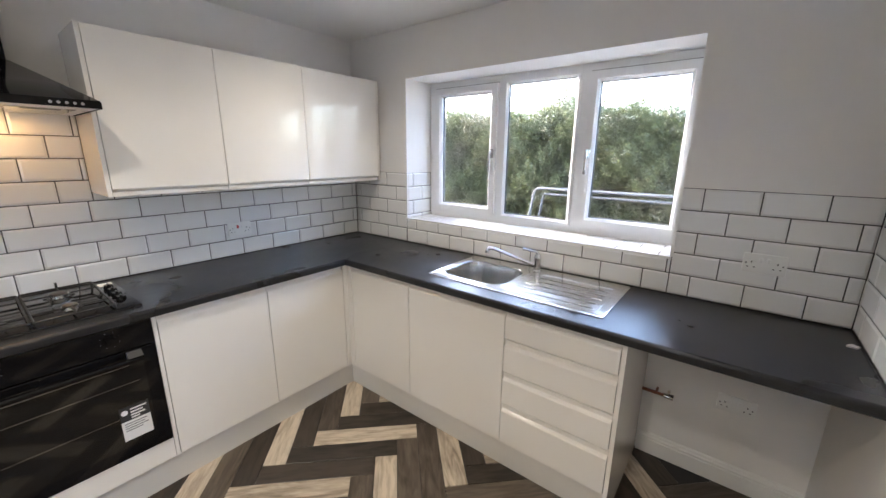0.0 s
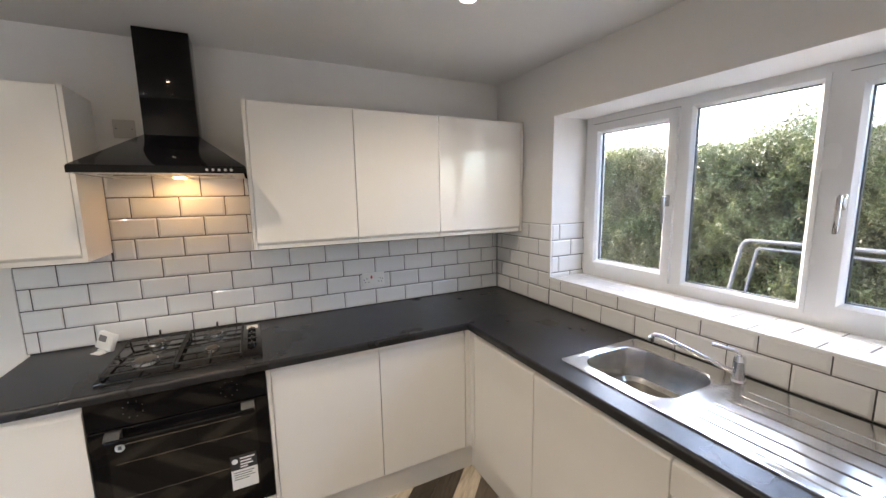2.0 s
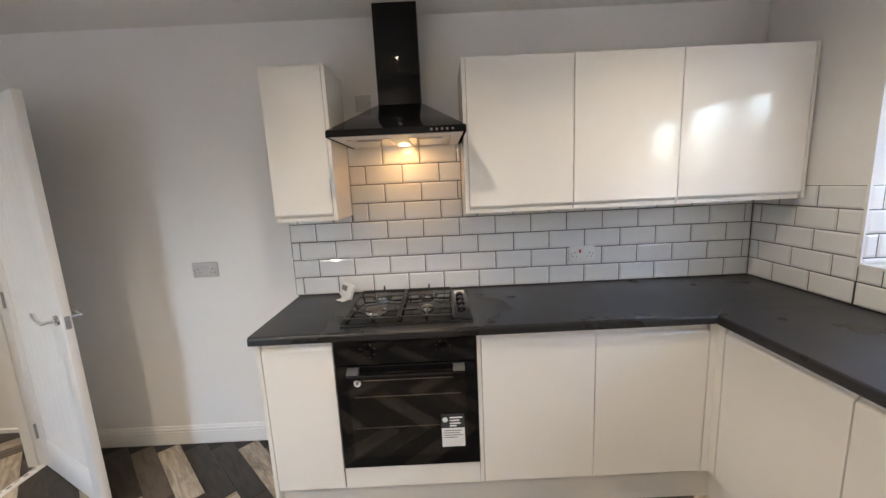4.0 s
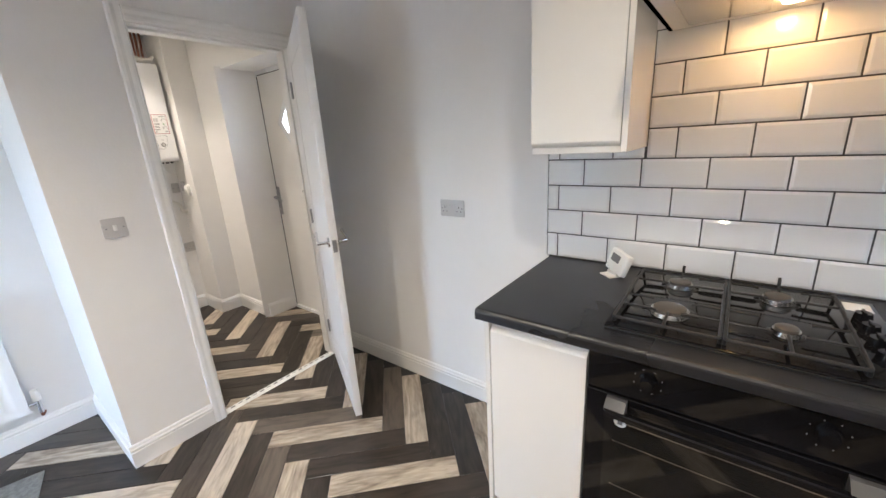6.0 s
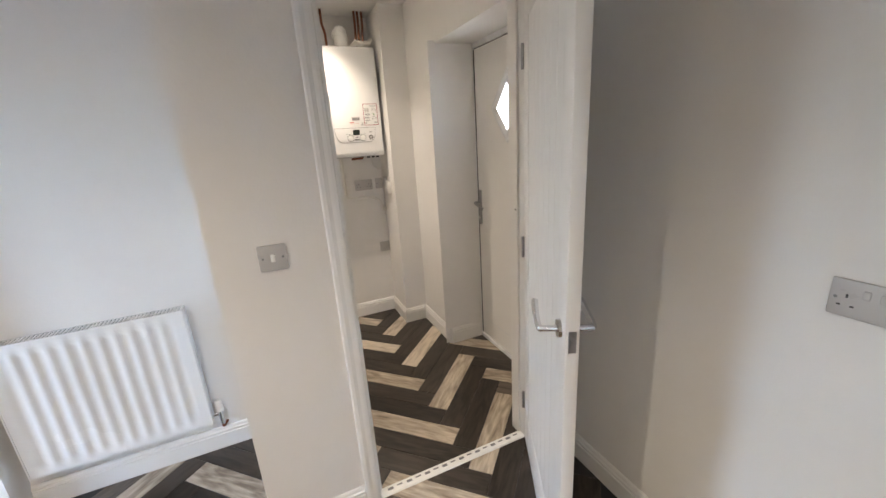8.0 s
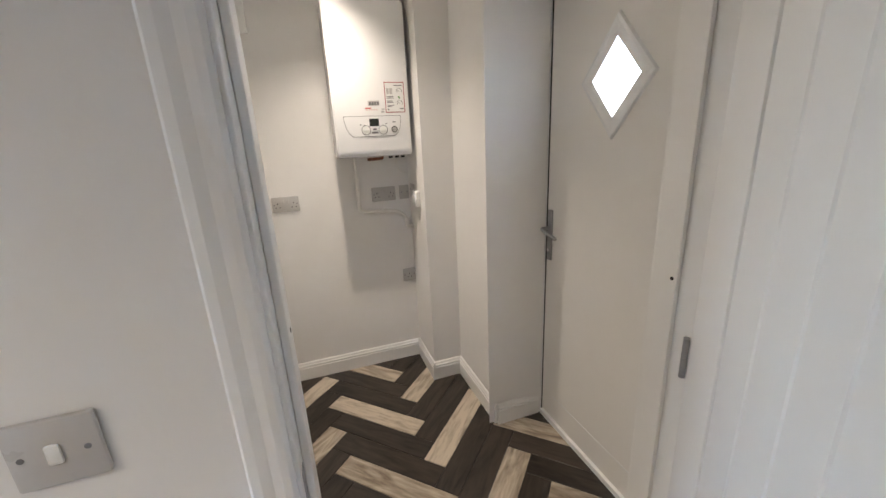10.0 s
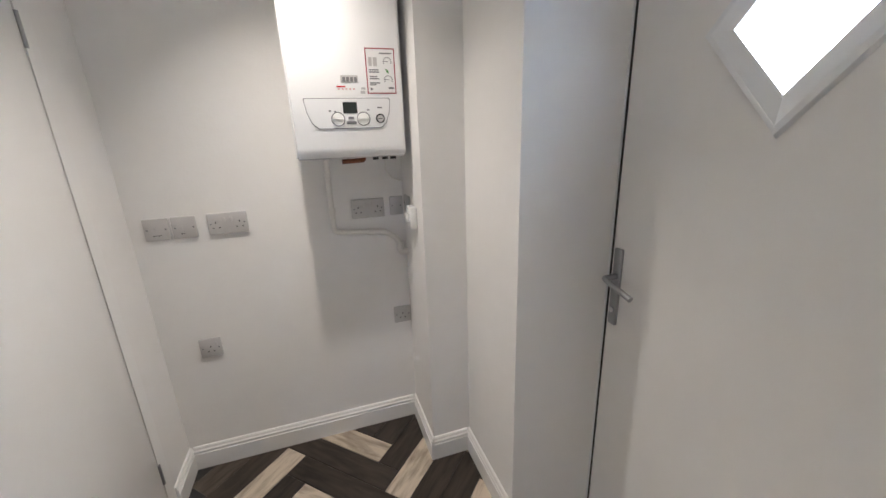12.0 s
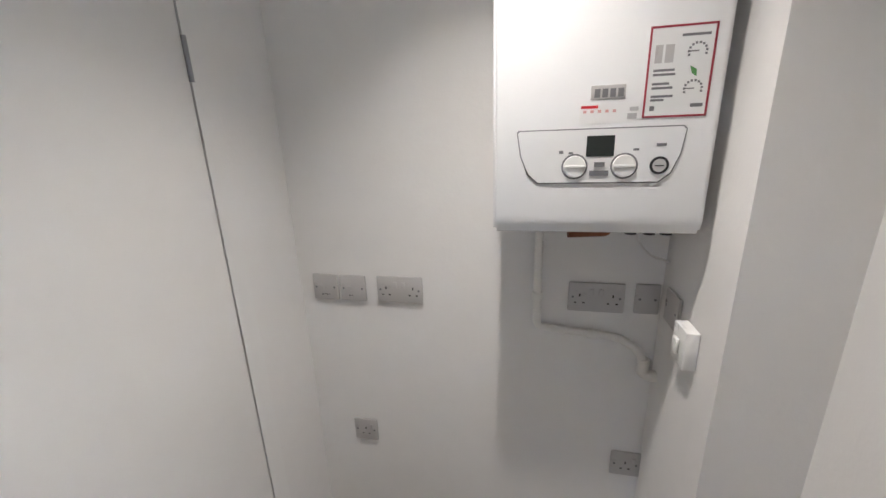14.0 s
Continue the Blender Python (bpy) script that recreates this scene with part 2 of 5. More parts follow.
def mesh_of(name, bm, mat, smooth=True):
    me = bpy.data.meshes.new(name)
    bm.normal_update()
    bm.to_mesh(me)
    bm.free()
    me.materials.append(mat)
    if smooth:
        for p in me.polygons:
            p.use_smooth = True
        me.set_sharp_from_angle(angle=radians(35))
    return me


def part(name, bm, mat, parent, label="", smooth=True):
    """One mesh object under a thing or under a part."""
    ob = new(name, mesh_of(name, bm, mat, smooth))
    ob.parent = parent
    return tagged(ob, label)


def thing(name, label, category, group="", at=(0, 0, 0), turn=0.0):
    """An Empty at the base of a thing, which parents its parts."""
    ob = new(name)
    ob.empty_display_size = 0.05
    ob.matrix_world = pose(*at, 0, 0, turn)
    return tagged(ob, label, category, group)


def pieces(name, boxes, mat, parent, label=""):
    """One small part for each box."""
    for lo, hi in boxes:
        part(name, box(lo, hi), mat, parent, label, False)


def solid(name, bm, mat, label, category, group="", kind="", smooth=True):
    return tagged(new(name, mesh_of(name, bm, mat, smooth)), label, category, group, kind)


def fixed(name, bm, mat, label="", smooth=True):
    return tagged(new(name, mesh_of(name, bm, mat, smooth)), label, kind="structure")


# ---- the plan ----
WX, WY, RX = -2.21, 2.722, 0.76          # hob wall, window wall, end wall
DY = -1.425                               # door wall, kitchen face
AY, AX = -2.125, -0.895                   # radiator alcove: back wall, and its side
CZ = 2.385
HY = -3.285                               # boiler wall
HX = -0.90                                # hall wall with the cupboard door
EX = -2.41                                # outer door plane
W0, W1, WB, WT = -1.626, 0.113, 1.088, 2.067   # window opening
D0, D1, DT = -2.062, -1.312, 1.985        # kitchen doorway
T = 0.11

floor = fixed("floor", box((WX - 0.6, HY - 0.3, -0.2), (RX + 0.3, WY + 0.3, -0.004)), GROUT, "dark joint bed under wood-look floor planks")
fixed("ceiling", box((WX - 0.4, HY - 0.3, CZ), (RX + 0.3, WY + 0.35, CZ + 0.15)), CEIL, "white painted plaster ceiling")


def joined(*bs):
    bm = bmesh.new()
    for lo, hi in bs:
        add_box(bm, lo, hi)
    return bm


OY = WY + 0.36
FY = WY + 0.275                            # face of the window frame
fixed("wall_north", joined(((WX - 0.3, WY, 0), (W0, OY, CZ)), ((W1, WY, 0), (RX + 0.3, OY, CZ)), ((W0, WY, 0), (W1, OY, WB)), ((W0, WY, WT), (W1, OY, CZ))), WALL, "white painted plaster wall with a deep window opening", False)
fixed("wall_west", box((WX - 0.3, DY - T, 0), (WX, WY, CZ)), WALL, "white painted plaster wall behind the hob", False)
PY0, PY1, PZ = -1.76, -1.20, 2.0           # side doorway in the end wall
fixed("wall_east", joined(((RX, AY - 0.2, 0), (RX + 0.25, PY0, CZ)), ((RX, PY1, 0), (RX + 0.25, WY, CZ)), ((RX, PY0, PZ), (RX + 0.25, PY1, CZ))), WALL, "white painted plaster wall with a side doorway", False)
fixed("wall_south", joined(((D1 + 0.03, DY - T, 0), (AX, DY, CZ)), ((AX - T, -2.26, 0), (AX, DY - T, CZ)), ((WX, DY - T, 0), (D0 - 0.03, DY, CZ)), ((D0 - 0.03, DY - T, DT + 0.03), (D1 + 0.03, DY, CZ))), WALL, "white painted plaster wall with the doorway to the hall", False)
NX, NY = 0.085, -2.0                        # corner where the alcove wall steps out
fixed("wall_alcove", joined(((AX, AY - 0.1, 0), (NX, AY, CZ)), ((NX, AY - 0.1, 0), (RX, NY, CZ))), WALL, "white painted plaster wall behind the radiator, stepping out", False)
fixed("wall_boiler", box((-2.6, HY - 0.12, 0), (HX + 0.2, HY, CZ)), WALL, "white painted plaster wall with boiler and sockets", False)
C0, C1 = -3.005, -2.262                    # cupboard doorway in the hall
fixed("wall_hall_east", prism([(HX, HY), (HX, C0), (HX + 0.06, C0), (HX + 0.06, C1), (HX + 0.005, C1), (HX + 0.005, AY - 0.1), (HX + 0.12, AY - 0.1), (HX + 0.12, HY)], "z", 0, CZ), WALL, "white painted plaster wall with a cupboard door", False)
fixed("wall_cupboard_lintel", box((HX, C0, 1.99), (HX + 0.06, C1, CZ)), WALL, "white painted plaster lintel over the cupboard door", False)
E0, E1 = -2.465, -1.575                    # outer doorway
fixed("wall_hall_west", prism([(-2.6, HY), (-1.972, HY), (-1.972, -2.955), (-2.15, -2.955), (-2.15, E0), (-2.6, E0)], "z", 0, CZ), WALL, "white painted plaster wall stepping out to the outer door", False)
fixed("wall_hall_lintel", box((-2.6, E0, 2.035), (-2.15, E1, CZ)), WALL, "white painted plaster lintel over the outer door", False)
fixed("wall_hall_north", box((-2.6, E1, 0), (-2.15, DY - T, CZ)), WALL, "white painted plaster return beside the outer door", False)

# skirting: a moulded board along each wall, thickness outwards by the side given
SKP = [(0, 0), (0.016, 0), (0.016, 0.082), (0.0125, 0.0835), (0.0125, 0.088), (0.0145, 0.091), (0.0145, 0.098), (0.010, 0.103), (0.0085, 0.111), (0.005, 0.1165), (0.0, 0.118)]


def skirt(a, b, out):
    """A moulded skirting board from a to b along x or y; out is the way it stands off the wall."""
    if abs(a[0] - b[0]) < 1e-6:
        bm = prism([(a[0] + out * d, z) for d, z in SKP], "y", a[1], b[1])
    else:
        bm = prism([(a[1] + out * d, z) for d, z in SKP], "x", a[0], b[0])
    return fixed("baseboard", bm, TRIM, "white gloss moulded skirting board", False)


skirt((WX, DY), (WX, 0.12), 1)
skirt((D1 + 0.065, DY), (AX + 0.015, DY), 1)
skirt((AX, DY), (AX, AY), 1)
skirt((AX + 0.015, AY), (NX, AY), 1)
skirt((NX, NY), (RX, NY), 1)
skirt((RX, NY + 0.015), (RX, PY0 - 0.01), -1)
skirt((RX, PY1 + 0.01), (RX, 2.1), -1)
skirt((0.085, WY), (RX, WY), -1)
skirt((-1.957, HY), (HX - 0.015, HY), 1)
skirt((-1.972, HY), (-1.972, -2.94), 1)
skirt((-2.135, -2.955), (-1.972, -2.955), 1)
skirt((-2.15, -2.955), (-2.15, E0 + 0.015), 1)
skirt((EX + 0.02, E0 + 0.014), (-2.15, E0), 1)
skirt((-2.15, E1 - 0.014), (-2.15, DY - T - 0.018), 1)
skirt((EX + 0.02, E1), (-2.15, E1), -1)
skirt((HX, HY), (HX, C0 - 0.06), -1)
skirt((AX - T, -2.26), (AX - T, DY - T), -1)

# kitchen doorway lining, architrave and threshold
bm = bmesh.new()
add_box(bm, (D1, DY - T - 0.003, 0), (D1 + 0.028, DY + 0.003, DT + 0.028), 0.002)
add_box(bm, (D0 - 0.028, DY - T - 0.003, 0), (D0, DY + 0.003, DT + 0.028), 0.002)
add_box(bm, (D0, DY - T - 0.003, DT), (D1, DY + 0.003, DT + 0.028), 0.002)
add_box(bm, (D1 - 0.012, DY - T + 0.01, 0), (D1, DY - 0.042, DT), 0.002)
add_box(bm, (D0, DY - T + 0.01, 0), (D0 + 0.012, DY - 0.042, DT), 0.002)
add_box(bm, (D0 + 0.012, DY - T + 0.01, DT - 0.012), (D1 - 0.012, DY - 0.042, DT), 0.002)
frame_1 = fixed("door_frame_1", bm, TRIM, "white gloss door lining with stops", False)
ARCH = [(0.006, 0), (0.006, 0.010), (0.012, 0.015), (0.022, 0.016), (0.034, 0.014), (0.048, 0.017), (0.060, 0.015), (0.064, 0.010), (0.064, 0)]
for side, yy, s in (("kitchen", DY, 1), ("hall", DY - T, -1)):
    bm = bmesh.new()
    add_prism(bm, [(D1 + d, yy + s * h) for d, h in ARCH], "z", 0, DT + 0.064)
    add_prism(bm, [(D0 - d, yy + s * h) for d, h in ARCH], "z", 0, DT + 0.064)
    add_prism(bm, [(yy + s * h, DT + d) for d, h in ARCH], "x", D0 - 0.006, D1 + 0.006)
    fixed("trim", bm, TRIM, "white gloss moulded architrave round the doorway", False)
bm = prism([(DY - 0.055, 0.0), (DY - 0.05, 0.006), (DY - 0.03, 0.009), (DY - 0.01, 0.006), (DY - 0.005, 0.0)], "x", D0 + 0.002, D1 - 0.002)
thr = fixed("threshold_strip", bm, PLATEW, "worn pale threshold strip between the floors", False)
for i in range(16):
    part("slot", box((D0 + 0.03 + i * 0.044, DY - 0.036, 0.0088), (D0 + 0.055 + i * 0.044, DY - 0.029 + 0.006 * (i % 2), 0.0094)), GREYP, thr, "", False)


# ---- wall tiles ----
TP, TR, TZ = 0.2035, 0.1025, 0.914


def tile_mesh(w, h, flat=False):
    """A bevelled metro tile, back at y = 0, face towards -y."""
    e = 0.003 if flat else min(0.009, w * 0.3, h * 0.3)
    d0, d1 = 0.0014, 0.0048 if not flat else 0.003
    x, z = w / 2, h / 2
    vs = [(-x, 0, -z), (x, 0, -z), (x, 0, z), (-x, 0, z), (-x, -d0, -z), (x, -d0, -z), (x, -d0, z), (-x, -d0, z),
          (e - x, -d1, e - z), (x - e, -d1, e - z), (x - e, -d1, z - e), (e - x, -d1, z - e)]
    fs = [(8, 9, 10, 11)]
    for i in range(4):
        j = (i + 1) % 4
        fs += [(i, j, 4 + j, 4 + i), (4 + i, 4 + j, 8 + j, 8 + i)]
    me = bpy.data.meshes.new("tile")
    me.from_pydata(vs, [], fs)
    me.materials.append(TILE)
    return me


TILES = {}


def lay(parent, m, u0, u1, v0, v1, start, odd, row0=0, flat=False):
    """Tiles over u0..u1, v0..v1 on the plane of m (u along its x, v along its z), in a half bond."""
    r = row0
    while TZ + r * TR < v1 - 0.004:
        a, b = max(v0, TZ + r * TR), min(v1, TZ + (r + 1) * TR)
        if b - a > 0.006:
            s = start + (odd if r % 2 else 0.0)
            c = s + math.floor((u0 - s) / TP) * TP
            while c < u1 - 0.004:
                p, q = max(u0, c), min(u1, c + TP)
                if q - p > 0.007:
                    key = (round(q - p - 0.0048, 4), round(b - a - 0.0048, 4), flat)
                    if key not in TILES:
                        TILES[key] = tile_mesh(*key)
                    ob = new("tile", TILES[key])
                    ob.parent = parent
                    ob.matrix_world = m @ pose((p + q) / 2, 0, (a + b) / 2, random.uniform(-0.25, 0.25), 0, random.uniform(-0.25, 0.25))
                c += TP
        r += 1


def bed(name, lo, hi, label):
    return fixed(name, box(lo, hi), TGROUT, label, False)


TLAB = "bevelled white metro tiles with dark grey grout"
G = 0.0035
FACE_E = pose(WX + G, 0, 0, 0, 0, 90)      # local x runs along +y
RZ = TZ + 4 * TR
bd = bed("tiled_splashback_west", (WX, 0.088, TZ), (WX + G, WY, RZ), TLAB)
lay(bd, FACE_E, 0.088, WY - 0.004, TZ, RZ, 0.135, 0.10)
bd = bed("tiled_splashback_hood", (WX, 0.451, RZ), (WX + G, 1.0705, 1.735), TLAB)
lay(bd, FACE_E, 0.451, 1.0705, RZ, 1.735, 0.135, 0.10)
for a, b in ((0.088, 0.4505), (1.071, WY)):
    bd = bed("tiled_splashback_strip", (WX, a, RZ), (WX + G, b, 1.366), TLAB)
    lay(bd, FACE_E, a, b - 0.004, RZ, 1.366, 0.135, 0.10)
FACE_S = pose(0, WY - G, 0)                # local x runs along +x
bd = bed("tiled_splashback_north", (WX + 0.01, WY - G, TZ), (W0, WY, 1.425), TLAB)
lay(bd, FACE_S, WX + 0.01, W0, TZ, 1.425, 0.20, 0.10)
bd = bed("tiled_splashback_sill", (W0, WY - G, TZ), (W1, WY, WB), TLAB)
lay(bd, FACE_S, W0, W1, TZ, WB, 0.20, 0.10)
bd = bed("tiled_splashback_end", (W1, WY - G, TZ), (RX - 0.005, WY, 1.425), TLAB)
lay(bd, FACE_S, W1, RX - 0.007, TZ, 1.425, 0.20, 0.10)
bd = bed("tiled_splashback_east", (RX - G, 2.08, TZ), (RX, WY - 0.008, 1.425), TLAB)
lay(bd, pose(RX - G, 0, 0, 0, 0, -90), -(WY - 0.008), -2.08, TZ, 1.425, -2.60, 0.10)
bd = bed("tiled_window_reveal", (W0, WY, WB), (W0 + G, FY, 1.425), TLAB)
lay(bd, pose(W0 + G, 0, 0, 0, 0, 90), WY + 0.002, FY, WB, 1.425, WY + 0.06, 0.10)
bd = bed("tiled_window_reveal", (W1 - G, WY, WB), (W1, FY, 1.425), TLAB)
lay(bd, pose(W1 - G, 0, 0, 0, 0, -90), -FY, -WY - 0.002, WB, 1.425, -WY - 0.08, 0.10)
sill = bed("window_sill_tiling", (W0 + G, WY - 0.004, WB), (W1 - G, FY, WB + G), TLAB)
for row in range(3):
    lay(sill, pose(0, WY - 0.004 + row * TR, WB + G, -90) @ pose(0, 0, -TZ), W0 + 0.005, W1 - 0.005, TZ, TZ + min(TR, FY - (WY - 0.004 + row * TR)), 0.05 + 0.1 * (row % 2), 0.0, 0, True)
solid("tile_trim", joined(((W0 + 0.001, WY - 0.009, WB - 0.004), (W1 - 0.001, WY - 0.0065, WB + 0.008))), PLATEW, "white plastic tile edging along the sill", "tile trim")

for x in (W0 - 0.0045, W1 - 0.0085):
    solid("tile_trim", box((x, WY - 0.0095, WB + 0.009), (x + 0.013, WY - 0.0005, 1.430)), PLATEW, "white plastic tile edging beside the window", "tile trim", "tile edgings", smooth=False)
solid("tile_trim", box((WX + 0.0005, 0.080, TZ), (WX + 0.0095, 0.0875, 1.366)), PLATEW, "white plastic tile edging at the end of the splashback", "tile trim", "tile edgings", smooth=False)

# ---- window ----
win = fixed("window_1", joined(((W0, FY, WB + 0.0), (W0 + 0.055, FY + 0.07, WT)), ((W1 - 0.055, FY, WB), (W1, FY + 0.07, WT)), ((W0 + 0.055, FY, WB), (W1 - 0.055, FY + 0.07, WB + 0.055)), ((W0 + 0.055, FY, WT - 0.045), (W1 - 0.055, FY + 0.07, WT)),
                               ((-1.055, FY, WB + 0.055), (-0.985, FY + 0.07, WT - 0.045)), ((-0.505, FY, WB + 0.055), (-0.435, FY + 0.07, WT - 0.045))), UPVC, "white plastic casement window with three lights", False)


def ring(x0, x1, z0, z1, y0, y1, w):
    """A mitred frame of four bars with a slope to the glass."""
    bm = bmesh.new()
    o, i = [(x0, z0), (x1, z0), (x1, z1), (x0, z1)], [(x0 + w, z0 + w), (x1 - w, z0 + w), (x1 - w, z1 - w), (x0 + w, z1 - w)]
    g = [(x0 + w - 0.014, z0 + w - 0.014), (x1 - w + 0.014, z0 + w - 0.014), (x1 - w + 0.014, z1 - w + 0.014), (x0 + w - 0.014, z1 - w + 0.014)]
    loops = [[(p[0], y1, p[1]) for p in o], [(p[0], y0, p[1]) for p in o], [(p[0], y0, p[1]) for p in g], [(p[0], y0 + 0.014, p[1]) for p in i], [(p[0], y1, p[1]) for p in i]]
    vs = [[bm.verts.new(c) for c in l] for l in loops]
    for a, b in zip(vs, vs[1:] + vs[:1]):
        for j in range(4):
            bm.faces.new((a[j], a[(j + 1) % 4], b[(j + 1) % 4], b[j]))
    bmesh.ops.recalc_face_normals(bm, faces=bm.faces)
    return bm


def pane(parent, x0, x1, z0, z1, y):
    seal = part("seal", ring(x0 - 0.004, x1 + 0.004, z0 - 0.004, z1 + 0.004, y - 0.006, y + 0.02, 0.008), SEAL, parent, "black rubber glazing seal", False)
    p = part("pane", box((x0, y, z0), (x1, y + 0.006, z1)), PANE, parent, "clear window pane", False)
    p.visible_shadow = False


for x0, x1, hx, hs in ((-1.571, -1.040, -1.066, 1), (-0.443, 0.105, -0.416, -1)):
    sash = part("sash", ring(x0, x1, 1.140, 2.022, FY - 0.018, FY + 0.04, 0.056), UPVC, win, "white opening casement sash", False)
    pane(sash, x0 + 0.056, x1 - 0.056, 1.196, 1.966, FY + 0.012)
    h = bmesh.new()
    add_box(h, (hx - 0.013, FY - 0.030, 1.54), (hx + 0.013, FY - 0.018, 1.60), 0.004)
    add_cyl(h, (hx, FY - 0.03, 1.582), (hx, FY - 0.05, 1.582), 0.010)
    add_box(h, (hx - 0.009, FY - 0.060, 1.455), (hx + 0.009, FY - 0.046, 1.592), 0.005)
    part("window_handle", h, CHROME if hs < 0 else NICKEL, win, "metal espagnolette window handle")
part("glazing_bead", ring(-0.997, -0.493, 1.131, 2.035, FY - 0.006, FY + 0.02, 0.030), UPVC, win, "", False)
pane(win, -0.967, -0.523, 1.161, 2.005, FY + 0.012)
for x0, x1 in ((-1.571, -1.040), (-0.443, 0.105)):
    part("sash_gap", joined(((x0 - 0.003, FY - 0.003, 1.137), (x0 - 0.0005, FY - 0.0005, 2.026)), ((x0, FY - 0.004, 2.0225), (x1, FY - 0.0005, 2.027))), SEAL, win, "dark gap round the casement", False)

# ---- fitted units ----
FX, FYU = -1.605, 2.122                    # door faces of the two runs
JB = lambda z0, z1: [(0, z0), (0, z1 - 0.036), (0.004, z1 - 0.029), (0.013, z1 - 0.021), (0.0145, z1), (0.020, z1), (0.020, z0)]
JT = lambda z0, z1: [(0, z1), (0, z0 + 0.036), (0.004, z0 + 0.029), (0.013, z0 + 0.021), (0.0145, z0), (0.020, z0), (0.020, z1)]


def front(parent, run, a, b, z0, z1, prof, name="door"):
    """A handleless front with a finger groove. run 'w': facing +x, along y; run 'n': facing -y, along x."""
    if run == "w":
        bm = prism([(parent["face"] - d, z) for d, z in prof(z0, z1)], "y", a, b)
    else:
        bm = prism([(parent["face"] + d, z) for d, z in prof(z0, z1)], "x", a, b)
    bmesh.ops.bevel(bm, geom=[e for e in bm.edges if e.calc_face_angle(0) > 1.2], offset=0.0012, segments=1, affect="EDGES")
    return part(name, bm, UNIT, parent, "", False)


def base_unit(run, a, b, label, drawers=0, high=0.868):
    g = thing("base_cabinet", label, "cabinet", "fitted base cabinets")
    g["face"] = FX if run == "w" else FYU
    if run == "w":
        part("body", box((WX + 0.03, a, 0.15), (FX - 0.021, b, 0.868)), CARC, g, "", False)
    else:
        part("body", box((a, FYU + 0.021, 0.15), (b, WY - 0.03, high)), CARC, g, "", False)
    if drawers:
        for z0, z1 in ((0.152, 0.364), (0.377, 0.538), (0.551, 0.714), (0.727, 0.862)):
            front(g, run, a + 0.002, b - 0.002, z0, z1, JB, "drawer_front")
    else:
        front(g, run, a + 0.002, b - 0.002, 0.152, 0.866, JB)
    return g


base_unit("w", 0.142, 0.452, "narrow white gloss handleless base cabinet beside the oven")
base_unit("w", 1.092, 1.592, "white gloss handleless base cabinet next to the oven")
base_unit("w", 1.592, 2.088, "white gloss handleless corner base cabinet")
base_unit("n", -1.562, -1.060, "white gloss handleless corner base cabinet by the sink")
base_unit("n", -1.060, -0.446, "white gloss handleless base cabinet under the sink", 0, 0.74)
base_unit("n", -0.446, 0.062, "white gloss base cabinet with four handleless drawers", 4)
solid("corner_post", joined(((FX - 0.02, 2.090, 0.152), (FX + 0.002, FYU + 0.02, 0.866)), ((FX + 0.002, FYU - 0.002, 0.152), (-1.564, FYU + 0.02, 0.866))), UNIT, "white gloss corner post between base cabinets", "corner post", smooth=False)
solid("end_panel", box((0.0635, FYU - 0.002, 0.0), (0.0815, WY - 0.016, 0.868), 0.001), UNIT, "white end panel closing the drawer cabinet", "end panel", "end panels", smooth=False)
solid("end_panel", box((WX + 0.016, 0.124, 0.0), (FX + 0.002, 0.1405, 0.868), 0.001), UNIT, "white end panel closing the narrow cabinet", "end panel", "end panels", smooth=False)
solid("filler_strip", box((FX - 0.02, 1.0745, 0.152), (FX, 1.0905, 0.866), 0.001), UNIT, "white gloss filler strip beside the oven", "filler strip", smooth=False)
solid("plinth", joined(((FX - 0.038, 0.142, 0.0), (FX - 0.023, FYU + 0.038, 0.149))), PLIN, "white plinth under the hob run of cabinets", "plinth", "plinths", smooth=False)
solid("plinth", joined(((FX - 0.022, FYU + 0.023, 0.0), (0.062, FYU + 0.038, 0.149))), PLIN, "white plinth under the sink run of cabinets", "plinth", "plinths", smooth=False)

# worktop with rounded front edge and a cut-out for the sink
top = thing("worktop", "matt black laminate worktop with a mitred corner joint", "worktop")
EX0, EY0 = -1.583, 2.096
TPROF = [(0.0, 0.876), (0.003, 0.872), (0.05, 0.872), (0.05, 0.91), (0.012, 0.91), (0.005, 0.9075), (0.0012, 0.9025), (0.0, 0.897)]
bm = bmesh.new()
add_box(bm, (WX + 0.001, 0.102, 0.872), (EX0 - 0.0499, WY - 0.001, 0.91))
add_prism(bm, [(EX0 - d, z) for d, z in TPROF], "y", 0.102, EY0 + 0.05)
part("top", bm, TOPM, top, "", False)
SX0, SX1, SY0, SY1 = -0.993, -0.038, 2.205, 2.692
BX0, BX1, BY0, BY1 = -0.955, -0.565, 2.262, 2.612
bm = bmesh.new()
for lo, hi in (((EX0 - 0.0499 + 0.001, EY0 + 0.05, 0.872), (BX0 - 0.01, WY - 0.001, 0.9098)), ((BX1 + 0.01, EY0 + 0.05, 0.872), (RX - 0.001, WY - 0.001, 0.9098)),
               ((BX0 - 0.01, EY0 + 0.05, 0.872), (BX1 + 0.01, BY0 - 0.01, 0.9098)), ((BX0 - 0.01, BY1 + 0.01, 0.872), (BX1 + 0.01, WY - 0.001, 0.9098))):
    add_box(bm, lo, hi)
add_prism(bm, [(EY0 + d, z - 0.0002) for d, z in TPROF], "x", EX0 + 0.0, RX - 0.001)
part("top", bm, TOPM, top, "", False)
part("joint_strip", prism([(EX0 - 0.006, EY0 + 0.004), (EX0 - 0.004, EY0 + 0.006), (EX0 - 0.07, EY0 + 0.072), (EX0 - 0.072, EY0 + 0.07)], "z", 0.9095, 0.9104), GREYP, top, "thin grey joint line", False)
